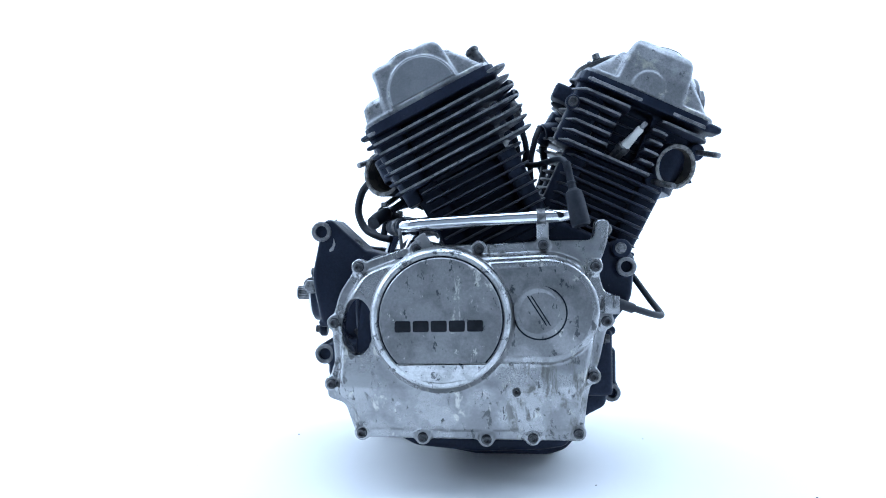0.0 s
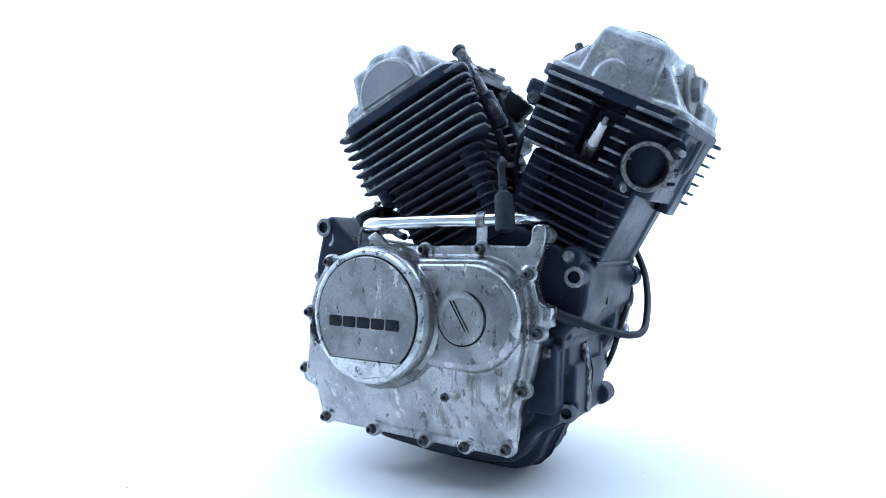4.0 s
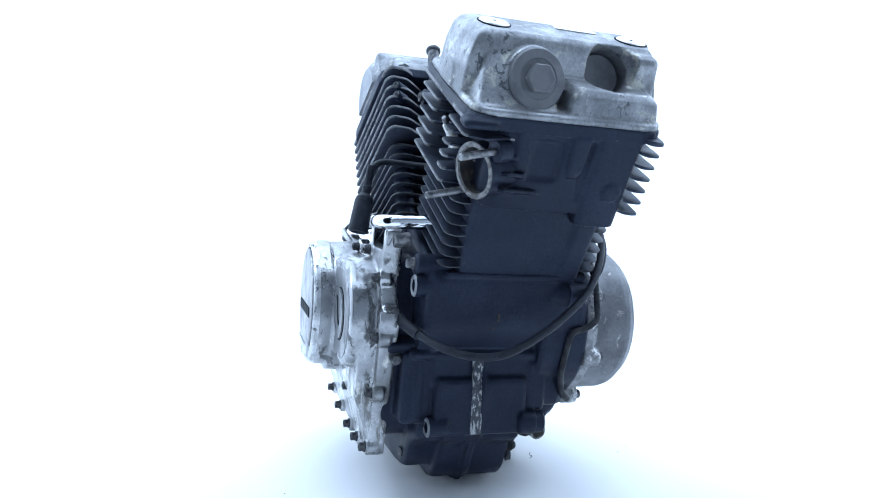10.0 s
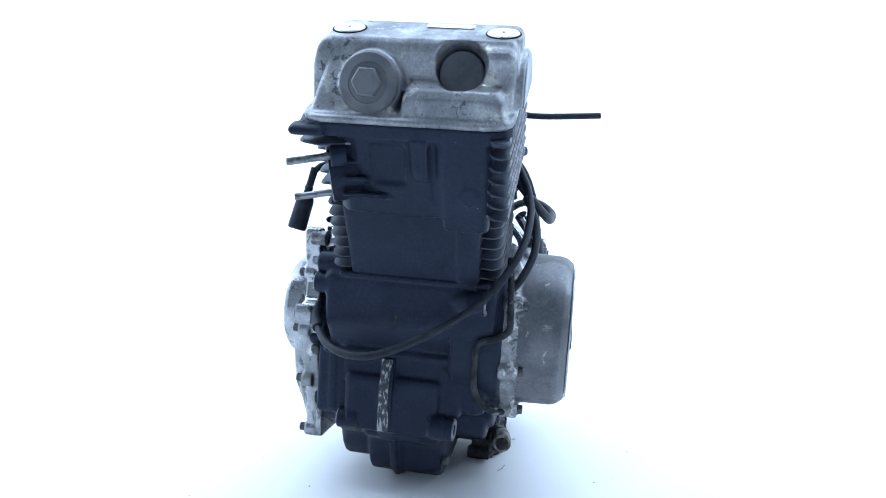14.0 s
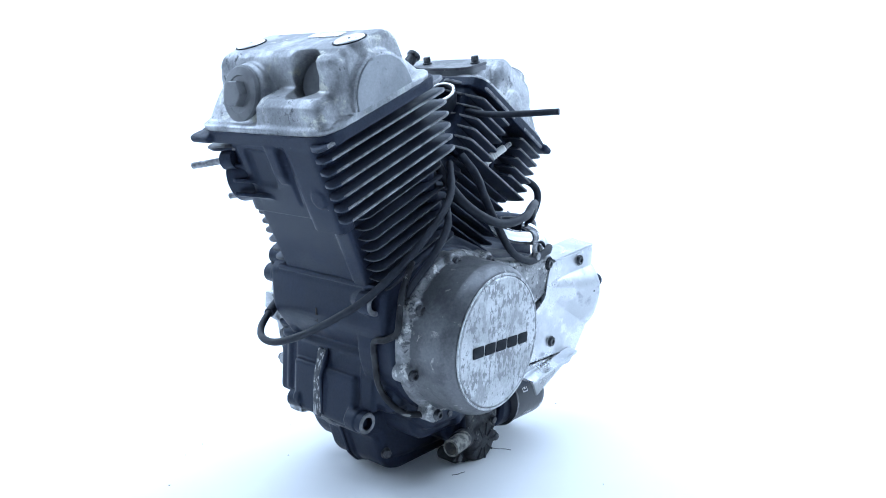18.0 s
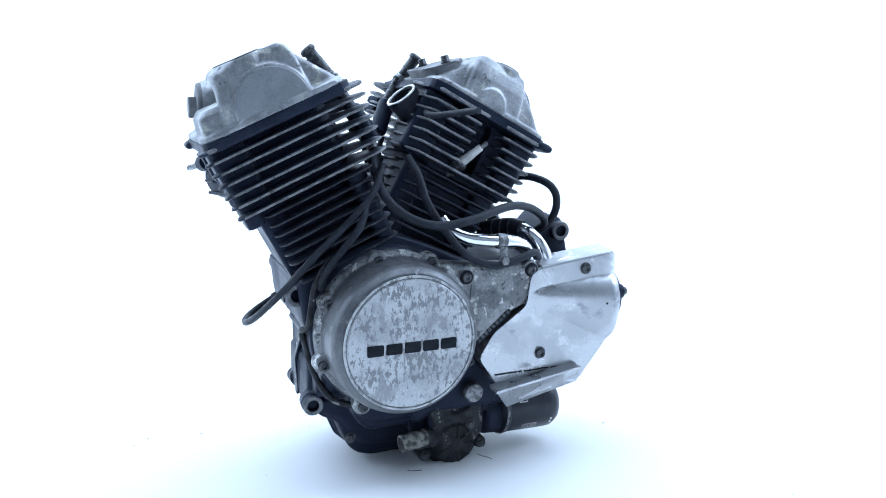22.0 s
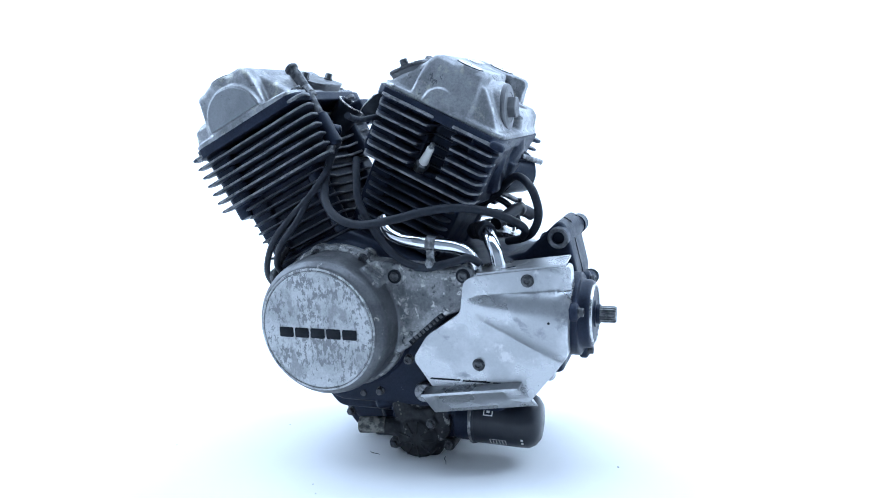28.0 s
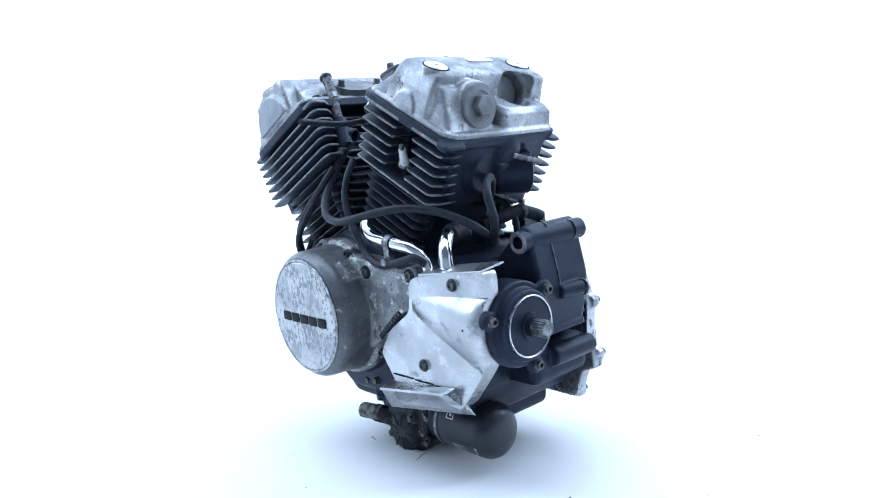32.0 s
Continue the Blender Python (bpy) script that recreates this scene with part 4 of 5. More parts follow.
    for v in (-0.03, 0.03):
        part("stud_nut", revolve([(0.008, 0), (0.008, 0.008), (0.006, 0.009)], 6, M @ frame_to((-0.072, v * 2.1, 0.297), (0, 0, 1))), DARKSTEEL, head)
    if front:
        q = M @ Vector((-0.0775, -0.104, 0.2548))
        part("plug_seat", revolve([(0.0085, -0.012), (0.0085, 0.0), (0.0078, 0.001)], 20, frame_to(q, RIGHTWARD)), BLACK, head)
        bolt(head, q, RIGHTWARD, 0.0052, 0.005)
    else:
        for w in (0.2645, 0.2515):
            d = M.to_3x3() @ Vector((-0.6, 0.8, 0))
            q = M @ Vector((-0.0905, 0.079, w))
            part("stud_seat", revolve([(0.0058, -0.014), (0.0058, 0.0), (0.0052, 0.001)], 18, frame_to(q, d)), BLACK, head)
            bolt(head, q, d, 0.0040, 0.003)
    # cast cover
    top = 0.3612 if front else 0.3572
    pieces = [taper(M, ((0.2955, -0.080, 0.089, -0.110, 0.095), (0.3015, -0.080, 0.089, -0.110, 0.095), (0.303, -0.076, 0.086, -0.107, 0.092)), 0.024),
              taper(M, ((0.299, -0.042, 0.046, -0.1110, 0.093), (0.335, -0.040, 0.042, -0.1085, 0.093), (0.350, -0.038, 0.039, -0.1045, 0.092), (0.3565, -0.034, 0.036, -0.100, 0.090), (0.3605, -0.027, 0.031, -0.092, 0.087)) if front else
                    ((0.299, -0.042, 0.042, -0.1085, 0.093), (0.330, -0.040, 0.038, -0.1040, 0.093), (0.345, -0.038, 0.035, -0.0985, 0.092), (0.3525, -0.034, 0.033, -0.094, 0.090), (0.3565, -0.026, 0.030, -0.086, 0.087)), 0.006),
              taper(M, ((0.299, 0.02, 0.085, -0.014, 0.088), (0.320, 0.02, 0.080, -0.010, 0.085), (0.3265, 0.02, 0.073, -0.006, 0.079)), 0.008),
              taper(M, ((0.299, 0.02, 0.083, -0.103, -0.02), (0.308, 0.02, 0.074, -0.102, -0.02), (0.322, 0.02, 0.062, -0.098, -0.02), (0.342, 0.02, 0.042, -0.092, -0.02)), 0.008),
              taper(M, ((0.299, -0.079, -0.02, -0.100, 0.080), (0.304, -0.074, -0.02, -0.097, 0.078), (0.342, -0.045, -0.02, -0.080, 0.070)), 0.008),
              revolve([(0.032, -0.034), (0.032, -0.004), (0.030, 0.0)], 40, M @ frame_to((0.0625, -0.045, 0.3265), (0.9, 0, 0.42))),
              lblock(M, -0.03, 0.052, 0.056, 0.091, 0.335, 0.3575, 0.008), taper(M, ((0.299, 0.0, 0.060, 0.062, 0.092), (0.352, 0.0, 0.050, 0.060, 0.091)), 0.008)]
    half = [(0.005 + 0.043 * math.cos(math.radians(a)), 0.304 + 0.043 * math.sin(math.radians(a))) for a in range(0, 181, 10)]
    pieces.append(loft([[M @ Vector((u * k, v, 0.305 + (w - 0.305) * k)) for u, w in half] for v, k in ((0.08, 1), (0.0985, 1), (0.0995, 0.97))]))
    disc = [(-0.002 + 0.0195 * math.cos(radians(a)), max(0.2975, (0.3045 if front else 0.3025) + 0.0195 * math.sin(radians(a)))) for a in range(0, 360, 10)]
    face = -0.1110 if front else -0.1085
    pieces.append(loft([[M @ Vector((u, face + dv + (0.06 if front else 0.12) * (w - 0.302), w)) for u, w in disc] for dv in (0.008, -0.0022)]))
    pieces += [revolve([(0.0195, -0.012), (0.019, 0.001), (0.018, 0.002)], 32, M @ frame_to((0.009, v, top - 0.0017), (0, 0, 1))) for v in (-0.078, 0.075)]
    cover = cast("head_cover", pieces, HEADALU, ENGINE, "weathered cast aluminium cylinder head cover", 0.0016, 3,
                 [revolve([(0.0235, 0), (0.0235, 0.02), (0.0265, 0.026), (0.03, 0.07)], 40, M @ frame_to((0.024, 0.038, 0.325), (0.80, 0.04, 0.60)))])
    part("side_face", loft([[M @ Vector((0.005 * (1 - k) + u * k, v, 0.305 + (w - 0.305) * k)) for u, w in half] for v, k in ((0.098, 0.93), (0.1003, 0.93), (0.1009, 0.91))]), SMOOTHALU, cover, "smooth half-round face")
    part("cap_well", revolve([(0.021, 0.0), (0.021, 0.001), (0, 0.001)], 32, M @ frame_to((0.0295, 0.038, 0.3292), (0.80, 0.04, 0.60))), CAPGREY, cover, "bare bottom of the open cap hole")
    H = M @ frame_to((0.0625, -0.045, 0.3265), (0.9, 0, 0.42))
    capo = part("timing_cap", revolve([(0.0290, -0.003), (0.0290, 0.003), (0.0274, 0.0050), (0.0190, 0.006), (0.0185, 0.0052)], 48, H), CAPGREY, cover, "large round grey screw cap")
    part("hex", bevel(revolve([(0.0142, 0.004), (0.0142, 0.0135), (0.013, 0.0145)], 6, H), 0.0006, 1), CAPGREY, capo)
    for v in (-0.078, 0.075):
        part("cap_seal", revolve([(0.0173, 0), (0.0173, 0.0009), (0.0160, 0.001)], 36, M @ frame_to((0.009, v, top), (0, 0, 1))), DARKBAR, cover)
        vc = part("valve_cap", revolve([(0.0156, 0), (0.0156, 0.0012), (0.0147, 0.002), (0, 0.0022)], 36, M @ frame_to((0.009, v, top), (0, 0, 1))), RINGSTEEL, cover, "flat bright valve cap")
        part("cap_pin", revolve([(0.0016, 0), (0.0014, 0.0006)], 10, M @ frame_to((0.009, v, top + 0.002), (0, 0, 1))), DARKSTEEL, vc)
    part("top_plate", taper(M, ((top - 0.001, -0.020, -0.006, -0.004, 0.044), (top + 0.0004, -0.020, -0.006, -0.004, 0.044), (top + 0.0008, -0.019, -0.007, -0.003, 0.043)), 0.004), RINGSTEEL, cover, "small flat bright plate")
    # breather plate on the inner slope
    B = M @ pose(-0.066, -0.024 if front else -0.040, 0.3215, 0, -44, 0)
    hl = 0.042 if front else 0.048
    lens = rounded([(-0.018, -hl), (0.014, -hl), (0.026, -0.6 * hl), (0.026, 0.6 * hl), (0.014, hl), (-0.018, hl), (-0.026, 0.6 * hl), (-0.026, -0.6 * hl)], 0.008, 4)
    bp = part("breather_plate", bevel(stack(lens, (-0.008, -0.001, 0.0), B), 0.0012, 2), CAPGREY, cover, "grey breather box on the inner slope")
    part("plate_lid", bevel(stack([(u * 1.05, v * 1.03) for u, v in lens], (0.0003, 0.0035), B), 0.001, 2), SIDEGREY, bp, "thin grey lid")
    for q in ((0.0, 0.045 - hl - 0.037), (0.0, hl - 0.008)):
        m2 = B @ frame_to((q[0], max(-hl + 0.008, q[1]), 0.0035), (0, 0, 1))
        bolt(bp, m2.translation, m2.to_3x3() @ Vector((0, 0, 1)), 0.0050, 0.009, "hex", DARKSTEEL)
    # the two covers differ a little in width
    wide = (0.975, 0.968) if front else (0.935, 0.955)
    back = M.inverted()

    def moved(p):
        q = back @ p
        q.y *= wide[0] if q.y > 0 else wide[1]
        return M @ q

    for o in (cover, *cover.children_recursive):
        if o.matrix_basis == Matrix():
            for v in o.data.vertices:
                v.co = moved(v.co)
        else:
            o.matrix_basis = Matrix.Translation(moved(o.matrix_basis.translation)) @ o.matrix_basis.to_3x3().to_4x4()
    # spark plug
    s = M @ frame_to((0.0015, -0.081, 0.2275 if front else 0.2205), (0.0095, -0.022, 0.032))
    plug = part("spark_plug", revolve([(0.008, -0.018), (0.008, -0.001), (0.0095, 0.0), (0.0095, 0.007), (0.0065, 0.009)], 6, s), STEEL, head, "steel spark plug")
    part("insulator", revolve([(0.0062, 0.008), (0.0062, 0.013), (0.0055, 0.0142), (0.006, 0.0155), (0.0053, 0.017), (0.0058, 0.0185), (0.0051, 0.020), (0.0056, 0.0215), (0.005, 0.023), (0.0054, 0.0245), (0.0048, 0.026), (0.0048, 0.037), (0.0038, 0.0385)], 20, s), CERAMIC, plug, "white ceramic insulator")
    part("terminal", revolve([(0.0018, 0.038), (0.0031, 0.0395), (0.0031, 0.046), (0.0020, 0.0475)], 12, s), STEEL, plug)
    return barrel, head, cover


def port(head, centre, d, r, start):
    d = Vector(d).normalized()
    c, s = Vector(centre), Vector(start)
    e1 = d.orthogonal().normalized()
    e2 = d.cross(e1)
    n = 40
    rings = [[a + rr * (math.cos(2 * math.pi * i / n) * e1 + math.sin(2 * math.pi * i / n) * e2) for i in range(n)]
             for a, rr in ((s, r), (c - d * 0.001, r), (c, r - 0.001), (c, r - 0.0045), (c - d * 0.002, r - 0.0055), (c - d * 0.035, r - 0.009))]
    p = part("exhaust_port", loft(rings), [BLACK, RUSTRIM, SOOT_SHADE], head, "round exhaust port, sooty inside")
    for i, f in enumerate(p.data.polygons):
        f.material_index = 0 if i < n else (1 if i < 4 * n else 2)
    return p


def stud(parent, a, b, r=0.0036):
    bm = rod(a, b, r, 14, 0.0008)
    part("stud", bm, STEEL, parent, "threaded steel exhaust stud")


crankcase()
RIGHT = right_cover()
badge(RIGHT, -0.0595, 0.0405, 0.1785, -0.2254, -1)


def settle(ob):
    """The cover's face is not quite square to the shaft: it leans in toward the rear."""
    def moved(p):
        dy = 0.034 * (0.18 - p.x) + 0.010
        k = 1 + (dy - (0.0197 if p.y < -0.2 else 0.0)) / 0.83
        return Vector((p.x * k, p.y + dy, 0.369 + (p.z - 0.369) * k))

    for o in (ob, *ob.children_recursive):
        if o.matrix_basis == Matrix():
            for v in o.data.vertices:
                v.co = moved(v.co)
        else:
            o.matrix_basis = Matrix.Translation(moved(o.matrix_basis.translation)) @ o.matrix_basis.to_3x3().to_4x4()


settle(RIGHT)
left_cover()
drive_cover()
output()
FILTER, filter_label, FM = oil_filter()
pump()
FRONT, REAR = cylinder(True), cylinder(False)
FPORT = port(FRONT[1], (0.278, -0.0995, 0.359), (0.30, -0.93, -0.20), 0.0278, (0.267, -0.066, 0.366))
RPORT = port(REAR[1], (-0.085, -0.090, 0.358), (-0.50, -0.86, -0.05), 0.0285, (-0.062, -0.05, 0.36))
stud(FPORT, (0.303, -0.080, 0.379), (0.3205, -0.128, 0.3685))
stud(FPORT, (0.2475, -0.086, 0.3435), (0.2643, -0.1399, 0.3327))
stud(RPORT, (-0.095, -0.055, 0.381), (-0.1150, -0.0835, 0.3697))
stud(RPORT, (-0.066, -0.045, 0.335), (-0.0825, -0.0685, 0.3205))
for q in ((0.302, -0.076, 0.3795), (0.2465, -0.082, 0.344)):
    part("port_ear", revolve([(0.0105, 0), (0.0105, 0.014), (0.0095, 0.015)], 20, frame_to(q, (0.30, -0.93, -0.16))), BLACK, FPORT)


# ---- pipes, hoses, cables ----
def pipes():
    cp = part("coolant_pipe", hose([(-0.064, -0.112, 0.2895), (-0.060, -0.130, 0.2895), (-0.049, -0.143, 0.2905), (-0.030, -0.148, 0.2925), (0.04, -0.149, 0.2963), (0.112, -0.149, 0.2990), (0.135, -0.145, 0.3003), (0.152, -0.128, 0.3015), (0.165, -0.10, 0.303), (0.17, -0.075, 0.305)], 0.0082, 24, 10), CHROME, ENGINE, "straight chromed coolant pipe")
    part("rubber_joint", hose([(-0.053, -0.141, 0.2903), (-0.062, -0.127, 0.2895), (-0.066, -0.108, 0.2895), (-0.072, -0.080, 0.291)], 0.0102, 18), RUBBER, cp, "black rubber hose joint")
    part("clamp", revolve([(0.0098, -0.005), (0.0098, 0.005)], 24, frame_to((0.1083, -0.149, 0.2989), (1, 0.03, 0.03)), cap=False), STEEL, cp, "zinc-plated pipe clamp")
    part("clamp", revolve([(0.0112, -0.003), (0.0112, 0.003)], 20, frame_to((-0.0575, -0.1345, 0.2899), (0.55, -0.75, 0.03)), cap=False), DARKSTEEL, cp)
    part("stay", hose([(-0.058, -0.146, 0.287), (-0.056, -0.153, 0.278), (-0.054, -0.156, 0.264)], 0.0022, 8), DARKSTEEL, cp)
    lp = part("coolant_pipe", hose([(0.052, 0.075, 0.318), (0.043, 0.084, 0.3047), (0.025, 0.090, 0.296), (0.0, 0.094, 0.292), (-0.025, 0.094, 0.2895), (-0.048, 0.088, 0.284), (-0.062, 0.083, 0.272), (-0.068, 0.080, 0.252)], 0.0082, 24), CHROME, ENGINE, "bent chromed coolant pipe")
    part("clamp", revolve([(0.0094, -0.006), (0.0094, 0.006)], 24, frame_to((-0.018, 0.0945, 0.2905), (-1, 0, -0.1)), cap=False), STEEL, lp, "zinc-plated pipe clamp")
    part("clamp_leg", block(-0.005, 0.005, -0.001, 0.001, -0.026, -0.006, 0.0006, 1, Matrix.Translation((-0.0185, 0.102, 0.2905))), STEEL, lp)
    bolt(lp, (-0.0185, 0.103, 0.268), LEFTWARD, 0.0055, 0.006, "hex", STEEL)
    rp = part("coolant_pipe", hose([(-0.060, 0.02, 0.296), (-0.070, 0.04, 0.297), (-0.080, 0.058, 0.290), (-0.090, 0.070, 0.274), (-0.097, 0.075, 0.252)], 0.0085, 24), CHROME, ENGINE, "bent chromed coolant pipe")
    part("rubber_joint", hose([(-0.04, -0.01, 0.288), (-0.055, 0.01, 0.293), (-0.066, 0.03, 0.297), (-0.074, 0.046, 0.295)], 0.0112, 18), RUBBER, rp, "ribbed black rubber joint")
    for k in (0.0, 0.35, 0.7):
        a, b = Vector((-0.055, 0.01, 0.293)), Vector((-0.072, 0.043, 0.296))
        part("clamp", revolve([(0.0122, -0.0012), (0.0128, 0), (0.0122, 0.0012)], 20, frame_to(a.lerp(b, k), b - a), cap=False), DARKSTEEL, rp)
    xp = part("cross_pipe", hose([(-0.066, -0.02, 0.296), (-0.075, -0.045, 0.303), (-0.082, -0.07, 0.308), (-0.09, -0.09, 0.302), (-0.095, -0.10, 0.296)], 0.0085, 18), RUBBER, ENGINE, "black rubber cross hose with clamps")
    for q in ((-0.069, -0.03, 0.2985), (-0.084, -0.076, 0.308)):
        part("clamp", revolve([(0.0098, -0.003), (0.0104, 0), (0.0098, 0.003)], 20, frame_to(q, (-0.25, -0.9, 0.2)), cap=False), DARKSTEEL, xp)
        part("screw_clamp", block(-0.004, 0.004, -0.003, 0.003, 0, 0.006, 0.001, 1, Matrix.Translation(Vector(q) + Vector((0, 0, 0.009)))), STEEL, xp)
    # plug boot and its lead
    boot = part("plug_boot", revolve([(0.0045, -0.012), (0.0045, 0), (0.0042, 0.001), (0.0044, 0.011), (0.0053, 0.012), (0.0053, 0.014), (0.0045, 0.015), (0.0050, 0.020), (0.0092, 0.024), (0.0104, 0.029), (0.0110, 0.060), (0.0105, 0.063), (0.0085, 0.064), (0.008, 0.060)], 28, frame_to((0.139, -0.168, 0.349), (0.0105, -0.0105, -0.0537))), RUBBER, ENGINE, "black rubber spark plug boot")
    part("plug_lead", hose([(0.1385, -0.1665, 0.356), (0.134, -0.158, 0.364), (0.128, -0.145, 0.3665), (0.118, -0.115, 0.366), (0.108, -0.085, 0.366), (0.10, -0.05, 0.37)], 0.0036, 12), RUBBER, boot)
    # breather hoses on the left
    part("hose", hose([(0.128, 0.045, 0.405), (0.132, 0.062, 0.378), (0.124, 0.088, 0.345), (0.10, 0.106, 0.324), (0.067, 0.112, 0.316), (0.026, 0.112, 0.3215), (-0.01, 0.098, 0.329), (-0.042, 0.083, 0.3315), (-0.075, 0.062, 0.325), (-0.102, 0.045, 0.312), (-0.116, 0.03, 0.298), (-0.110, 0.01, 0.284)], 0.0052, 14), RUBBER, ENGINE, "black rubber breather hose")
    part("hose", hose([(0.090, 0.060, 0.392), (0.083, 0.078, 0.370), (0.076, 0.09, 0.340), (0.055, 0.096, 0.306), (0.028, 0.100, 0.276), (-0.008, 0.104, 0.263), (-0.045, 0.102, 0.270), (-0.064, 0.096, 0.274), (-0.075, 0.088, 0.266)], 0.0048, 14), RUBBER, ENGINE, "black rubber overflow hose")
    part("hose", hose([(-0.035, -0.045, 0.318), (-0.06, -0.042, 0.330), (-0.082, -0.026, 0.350), (-0.101, -0.004, 0.3592), (-0.120, 0.022, 0.353), (-0.131, 0.032, 0.338), (-0.134, 0.028, 0.314), (-0.1235, 0.019, 0.292), (-0.105, 0.006, 0.281), (-0.085, -0.004, 0.276)], 0.0052, 14), RUBBER, ENGINE, "looped black rubber hose")
    part("hose", hose([(-0.03, -0.05, 0.336), (-0.052, -0.056, 0.328), (-0.071, -0.060, 0.317), (-0.083, -0.062, 0.300), (-0.087, -0.060, 0.282)], 0.0044, 12), RUBBER, ENGINE, "thin black rubber hose into the gearbox")
    for a in (0.0, 0.01):
        part("hose", hose([(0.082 + a, -0.06 - 2 * a, 0.41), (0.088 + a, -0.055 - a, 0.385), (0.092, -0.03, 0.35), (0.094, -0.01, 0.31)], 0.0038, 10), RUBBER, ENGINE, "thin black vacuum hose")
    part("hose", hose([(0.118, -0.04, 0.42), (0.110, -0.05, 0.40), (0.104, -0.052, 0.37), (0.106, -0.05, 0.33)], 0.0038, 10), RUBBER, ENGINE, "thin black vacuum hose")
    part("plug_lead", hose([(0.05, 0.02, 0.447), (0.066, 0.06, 0.4415), (0.066, 0.09, 0.440), (0.058, 0.125, 0.4425), (0.047, 0.161, 0.446)], 0.0038, 12), RUBBER, ENGINE, "cut black ignition lead")
    # loom along the front
    lead = part("switch_cable", hose([(0.183, -0.138, 0.203), (0.200, -0.134, 0.196), (0.222, -0.122, 0.188), (0.245, -0.105, 0.180), (0.262, -0.08, 0.1755), (0.267, -0.05, 0.178), (0.262, -0.015, 0.192), (0.252, 0.025, 0.216), (0.236, 0.062, 0.246), (0.206, 0.088, 0.288), (0.172, 0.094, 0.322), (0.142, 0.088, 0.352), (0.124, 0.07, 0.384)], 0.0042, 14), RUBBER, ENGINE, "black sheathed switch cable")
    part("sheath", hose([(0.186, -0.138, 0.202), (0.200, -0.134, 0.196), (0.218, -0.1245, 0.189)], 0.0062, 14), RUBBER, lead)
    part("wire_tube", hose([(0.19, 0.078, 0.28), (0.208, 0.082, 0.25), (0.214, 0.084, 0.222), (0.2165, 0.0835, 0.2065), (0.219, 0.07, 0.197), (0.2185, 0.053, 0.190), (0.212, 0.05, 0.165), (0.205, 0.05, 0.138), (0.195, 0.058, 0.118), (0.184, 0.072, 0.1065), (0.165, 0.08, 0.102)], 0.0036, 12), GRIME, ENGINE, "dirty steel breather tube")
    part("hose", hose([(0.148, 0.086, 0.345), (0.16, 0.10, 0.318), (0.185, 0.102, 0.288), (0.2, 0.092, 0.262), (0.2, 0.08, 0.245)], 0.0042, 12), RUBBER, ENGINE, "thin black rubber hose")


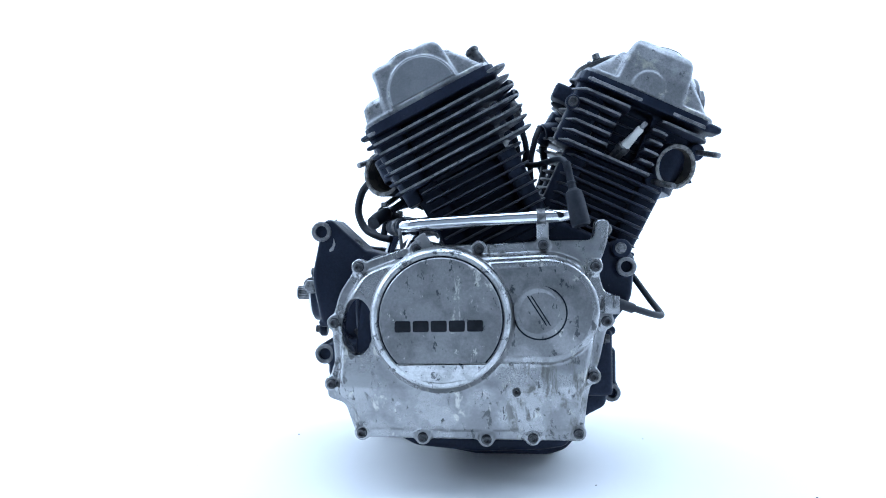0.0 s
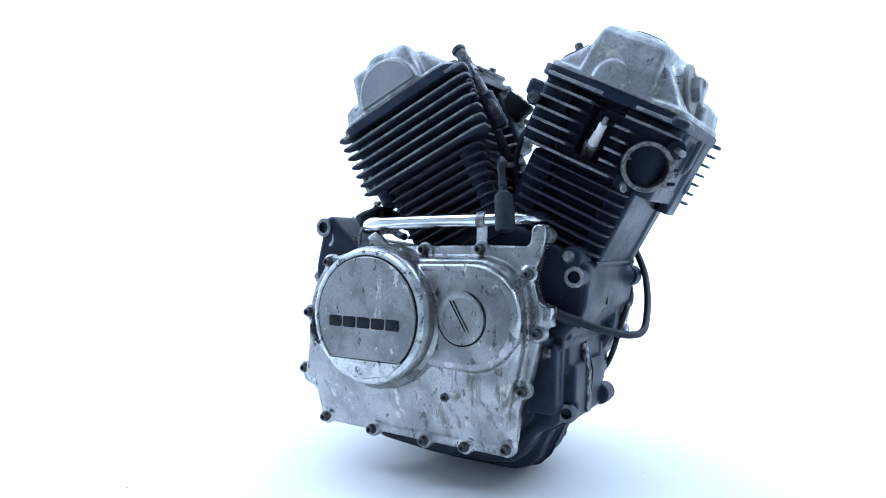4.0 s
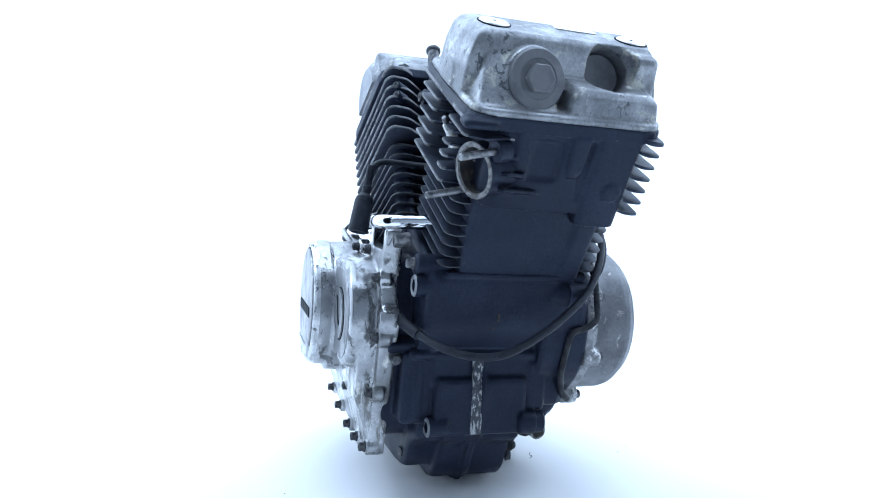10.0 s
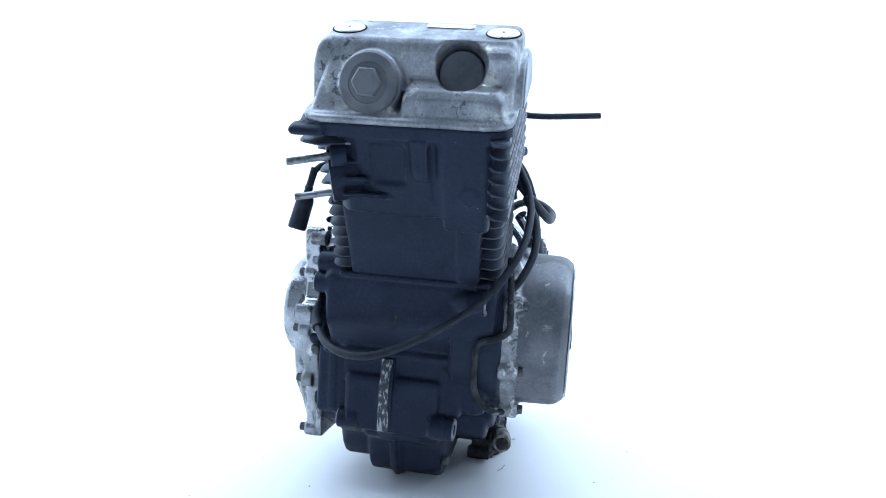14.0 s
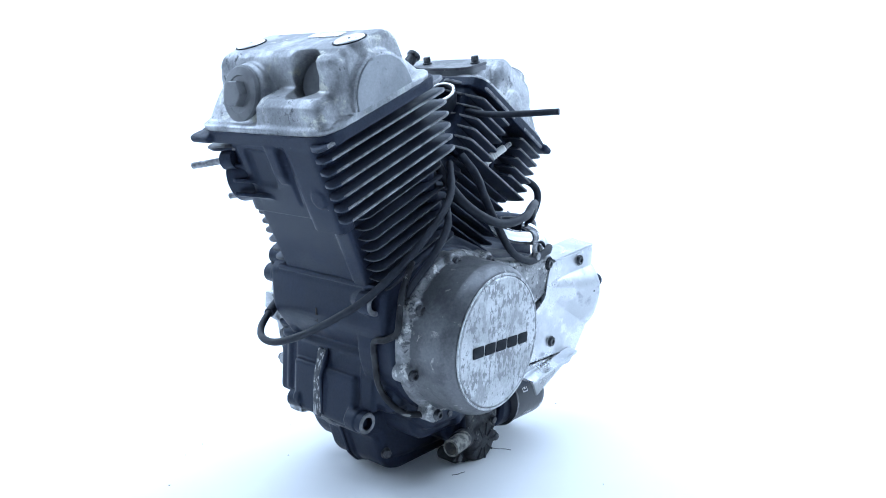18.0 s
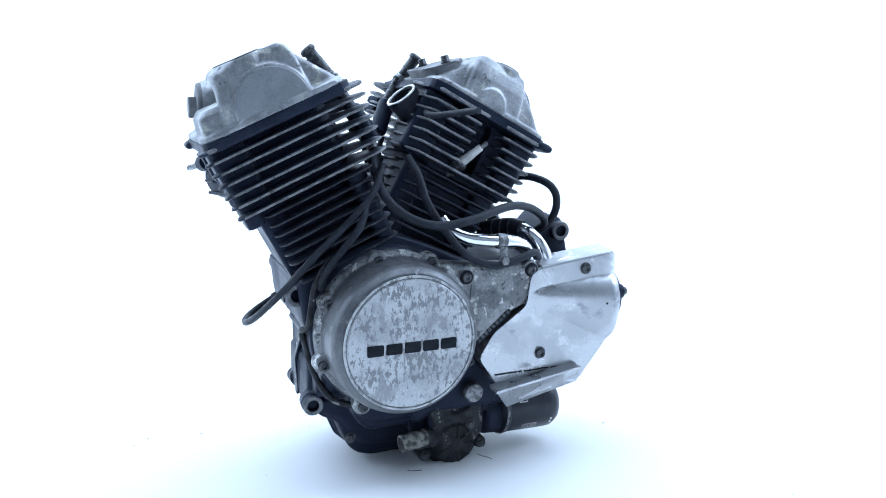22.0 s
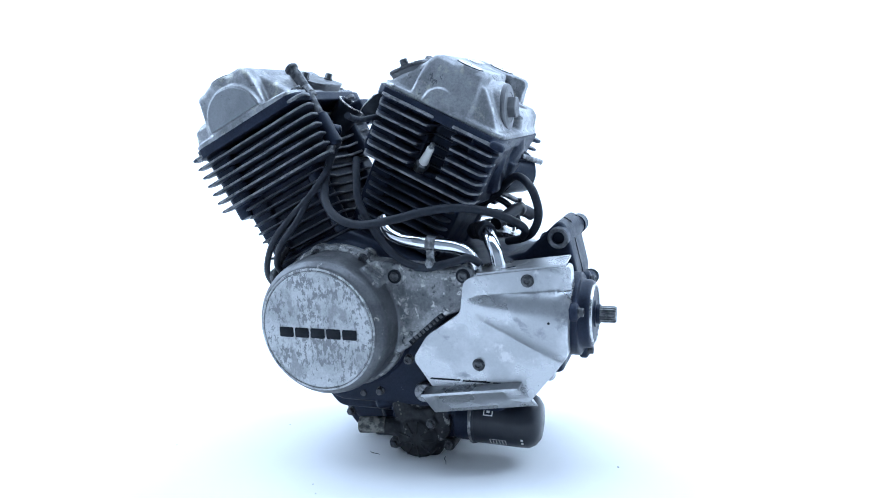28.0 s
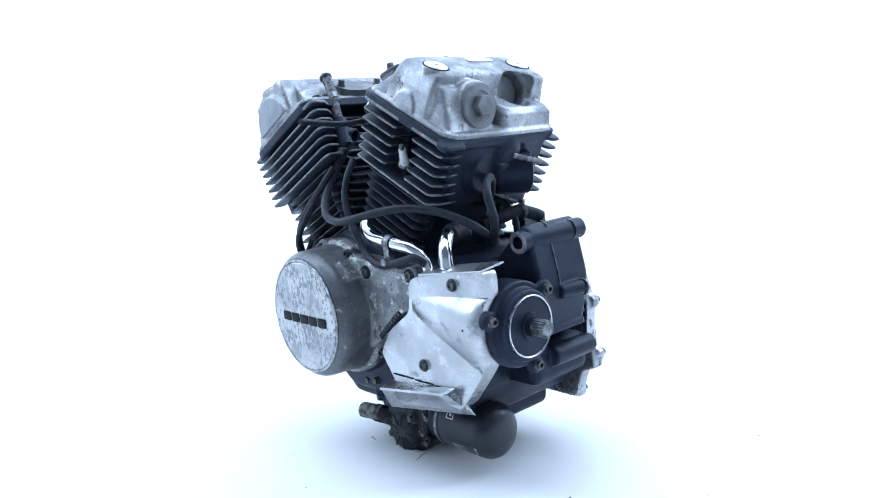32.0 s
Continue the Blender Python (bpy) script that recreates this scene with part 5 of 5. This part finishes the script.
def intake():
    prof = [(0.016, -0.045), (0.018, -0.02), (0.0195, -0.006), (0.0205, -0.004), (0.0205, 0.004), (0.0185, 0.0045), (0.016, 0.003), (0.015, -0.02)]
    for c, d in (((0.0795, 0.0155, 0.4595), (0.62, 0.10, 0.78)), ((0.150, -0.052, 0.4575), (-0.62, -0.05, 0.78))):
        m = frame_to(c, d)
        col = part("intake_joint", revolve(prof, 36, m), RUBBER, ENGINE, "rubber intake joint with a bare metal rim")
        part("rim", revolve([(0.0203, 0.0042), (0.0199, 0.0056), (0.0172, 0.0056), (0.0168, 0.0042)], 36, m, cap=False), RINGSTEEL, col)
    # water outlets: a tall stub on each head
    for pts, cl in ((((0.0285, -0.0705, 0.516), (0.046, -0.074, 0.492), (0.0645, -0.077, 0.464), (0.082, -0.072, 0.436), (0.088, -0.06, 0.415)), 1),
                    (((0.1985, 0.018, 0.5135), (0.1775, 0.0235, 0.4881), (0.157, 0.033, 0.457), (0.137, 0.038, 0.425), (0.126, 0.044, 0.408)), 1)):
        t = part("water_outlet", hose(pts, 0.0072, 20), DARKSTEEL, ENGINE, "upright black water outlet tube")
        a, b = Vector(pts[0]), Vector(pts[1])
        part("tube_lip", revolve([(0.0075, 0), (0.0092, 0.002), (0.0092, 0.005), (0.0078, 0.007)], 20, frame_to(a, b - a)), DARKSTEEL, t)
        part("clamp", revolve([(0.0086, -0.005), (0.0086, 0.005)], 20, frame_to(b.lerp(Vector(pts[2]), 0.25), b - a), cap=False), STEEL, t)
        c = Vector(pts[2])
        part("thermostat_case", rod(c.lerp(Vector(pts[3]), 0.25), Vector(pts[4]), 0.0108, 20, 0.003), BLACK, t)
        part("clip", block(-0.008, 0.008, -0.007, 0.007, -0.008, 0.008, 0.0015, 2, frame_to(b.lerp(c, 0.35), b - a)), DARKSTEEL, t)
        part("screw", rod(b.lerp(c, 0.25) + Vector((0.004, 0.008, 0.006)), b.lerp(c, 0.25) + Vector((0.012, 0.012, 0.002)), 0.003, 10), STEEL, t)
    part("outlet_flange", pipe_boss((0.147, 0.034, 0.428), (0.1275, 0.027, 0.4225), 0.0115, 0.0075), BLACK, col, "open side flange of the thermostat")
    part("hose_nipple", rod((0.131, 0.04, 0.416), (0.130, 0.054, 0.400), 0.0058, 14), STEEL, col)


pipes()
intake()


def small_print():
    # square mark: a frame round a dark field, then a small ruled box and two bars
    filter_label(24, 44, -0.0650, -0.0662, "print_square")
    filter_label(24, 44, -0.0758, -0.0770, "print_square")
    filter_label(42, 44, -0.0662, -0.0758, "print_square")
    filter_label(24, 26, -0.0662, -0.0758, "print_square")
    filter_label(30, 38, -0.0690, -0.0730, "print_square")
    for k in range(6):
        filter_label(-46, -30, -0.0715 - 0.004 * k, -0.0723 - 0.004 * k)
    filter_label(-47, -46, -0.0715, -0.0925)
    filter_label(-30, -29, -0.0715, -0.0925)
    filter_label(-26, -20, -0.112, -0.115)
    filter_label(-36, -30, -0.112, -0.115)


small_print()


# ---- specks on the turntable ----
def specks():
    random.seed(4)
    for k in range(22):
        a, r = random.uniform(0, 2 * math.pi), random.uniform(0.2, 0.5)
        s = random.uniform(0.0006, 0.0016)
        bm = bmesh.new()
        bmesh.ops.create_icosphere(bm, subdivisions=1, radius=s)
        for v in bm.verts:
            v.co.z *= 0.4
        part("speck", bm, DARKSTEEL, TABLE, "small dark speck of dirt", m=Matrix.Translation((r * math.cos(a), r * math.sin(a), s * 0.3)))


specks()


def hairs():
    for pts in (((0.098, 0.066, 0.0006), (0.094, 0.071, 0.0012), (0.088, 0.071, 0.0006), (0.082, 0.074, 0.001)),
                ((-0.005, 0.058, 0.0006), (-0.006, 0.067, 0.001), (-0.010, 0.074, 0.0012), (-0.013, 0.083, 0.0006))):
        part("hair", hose(pts, 0.0004, 6), DARKSTEEL, TABLE, "thin dark fibre")


hairs()


def motions():
    stance = pose(0.0011, -0.005, 0.0052, -5.18, 0.13, -2.13)
    walk(ENGINE, [(t, pose(0, 0, 0, 0, 0, -a) @ stance) for t, a in TURN])
    walk(TABLE, [(t, pose(0, 0, 0, 0, 0, -a)) for t, a in TURN])


motions()
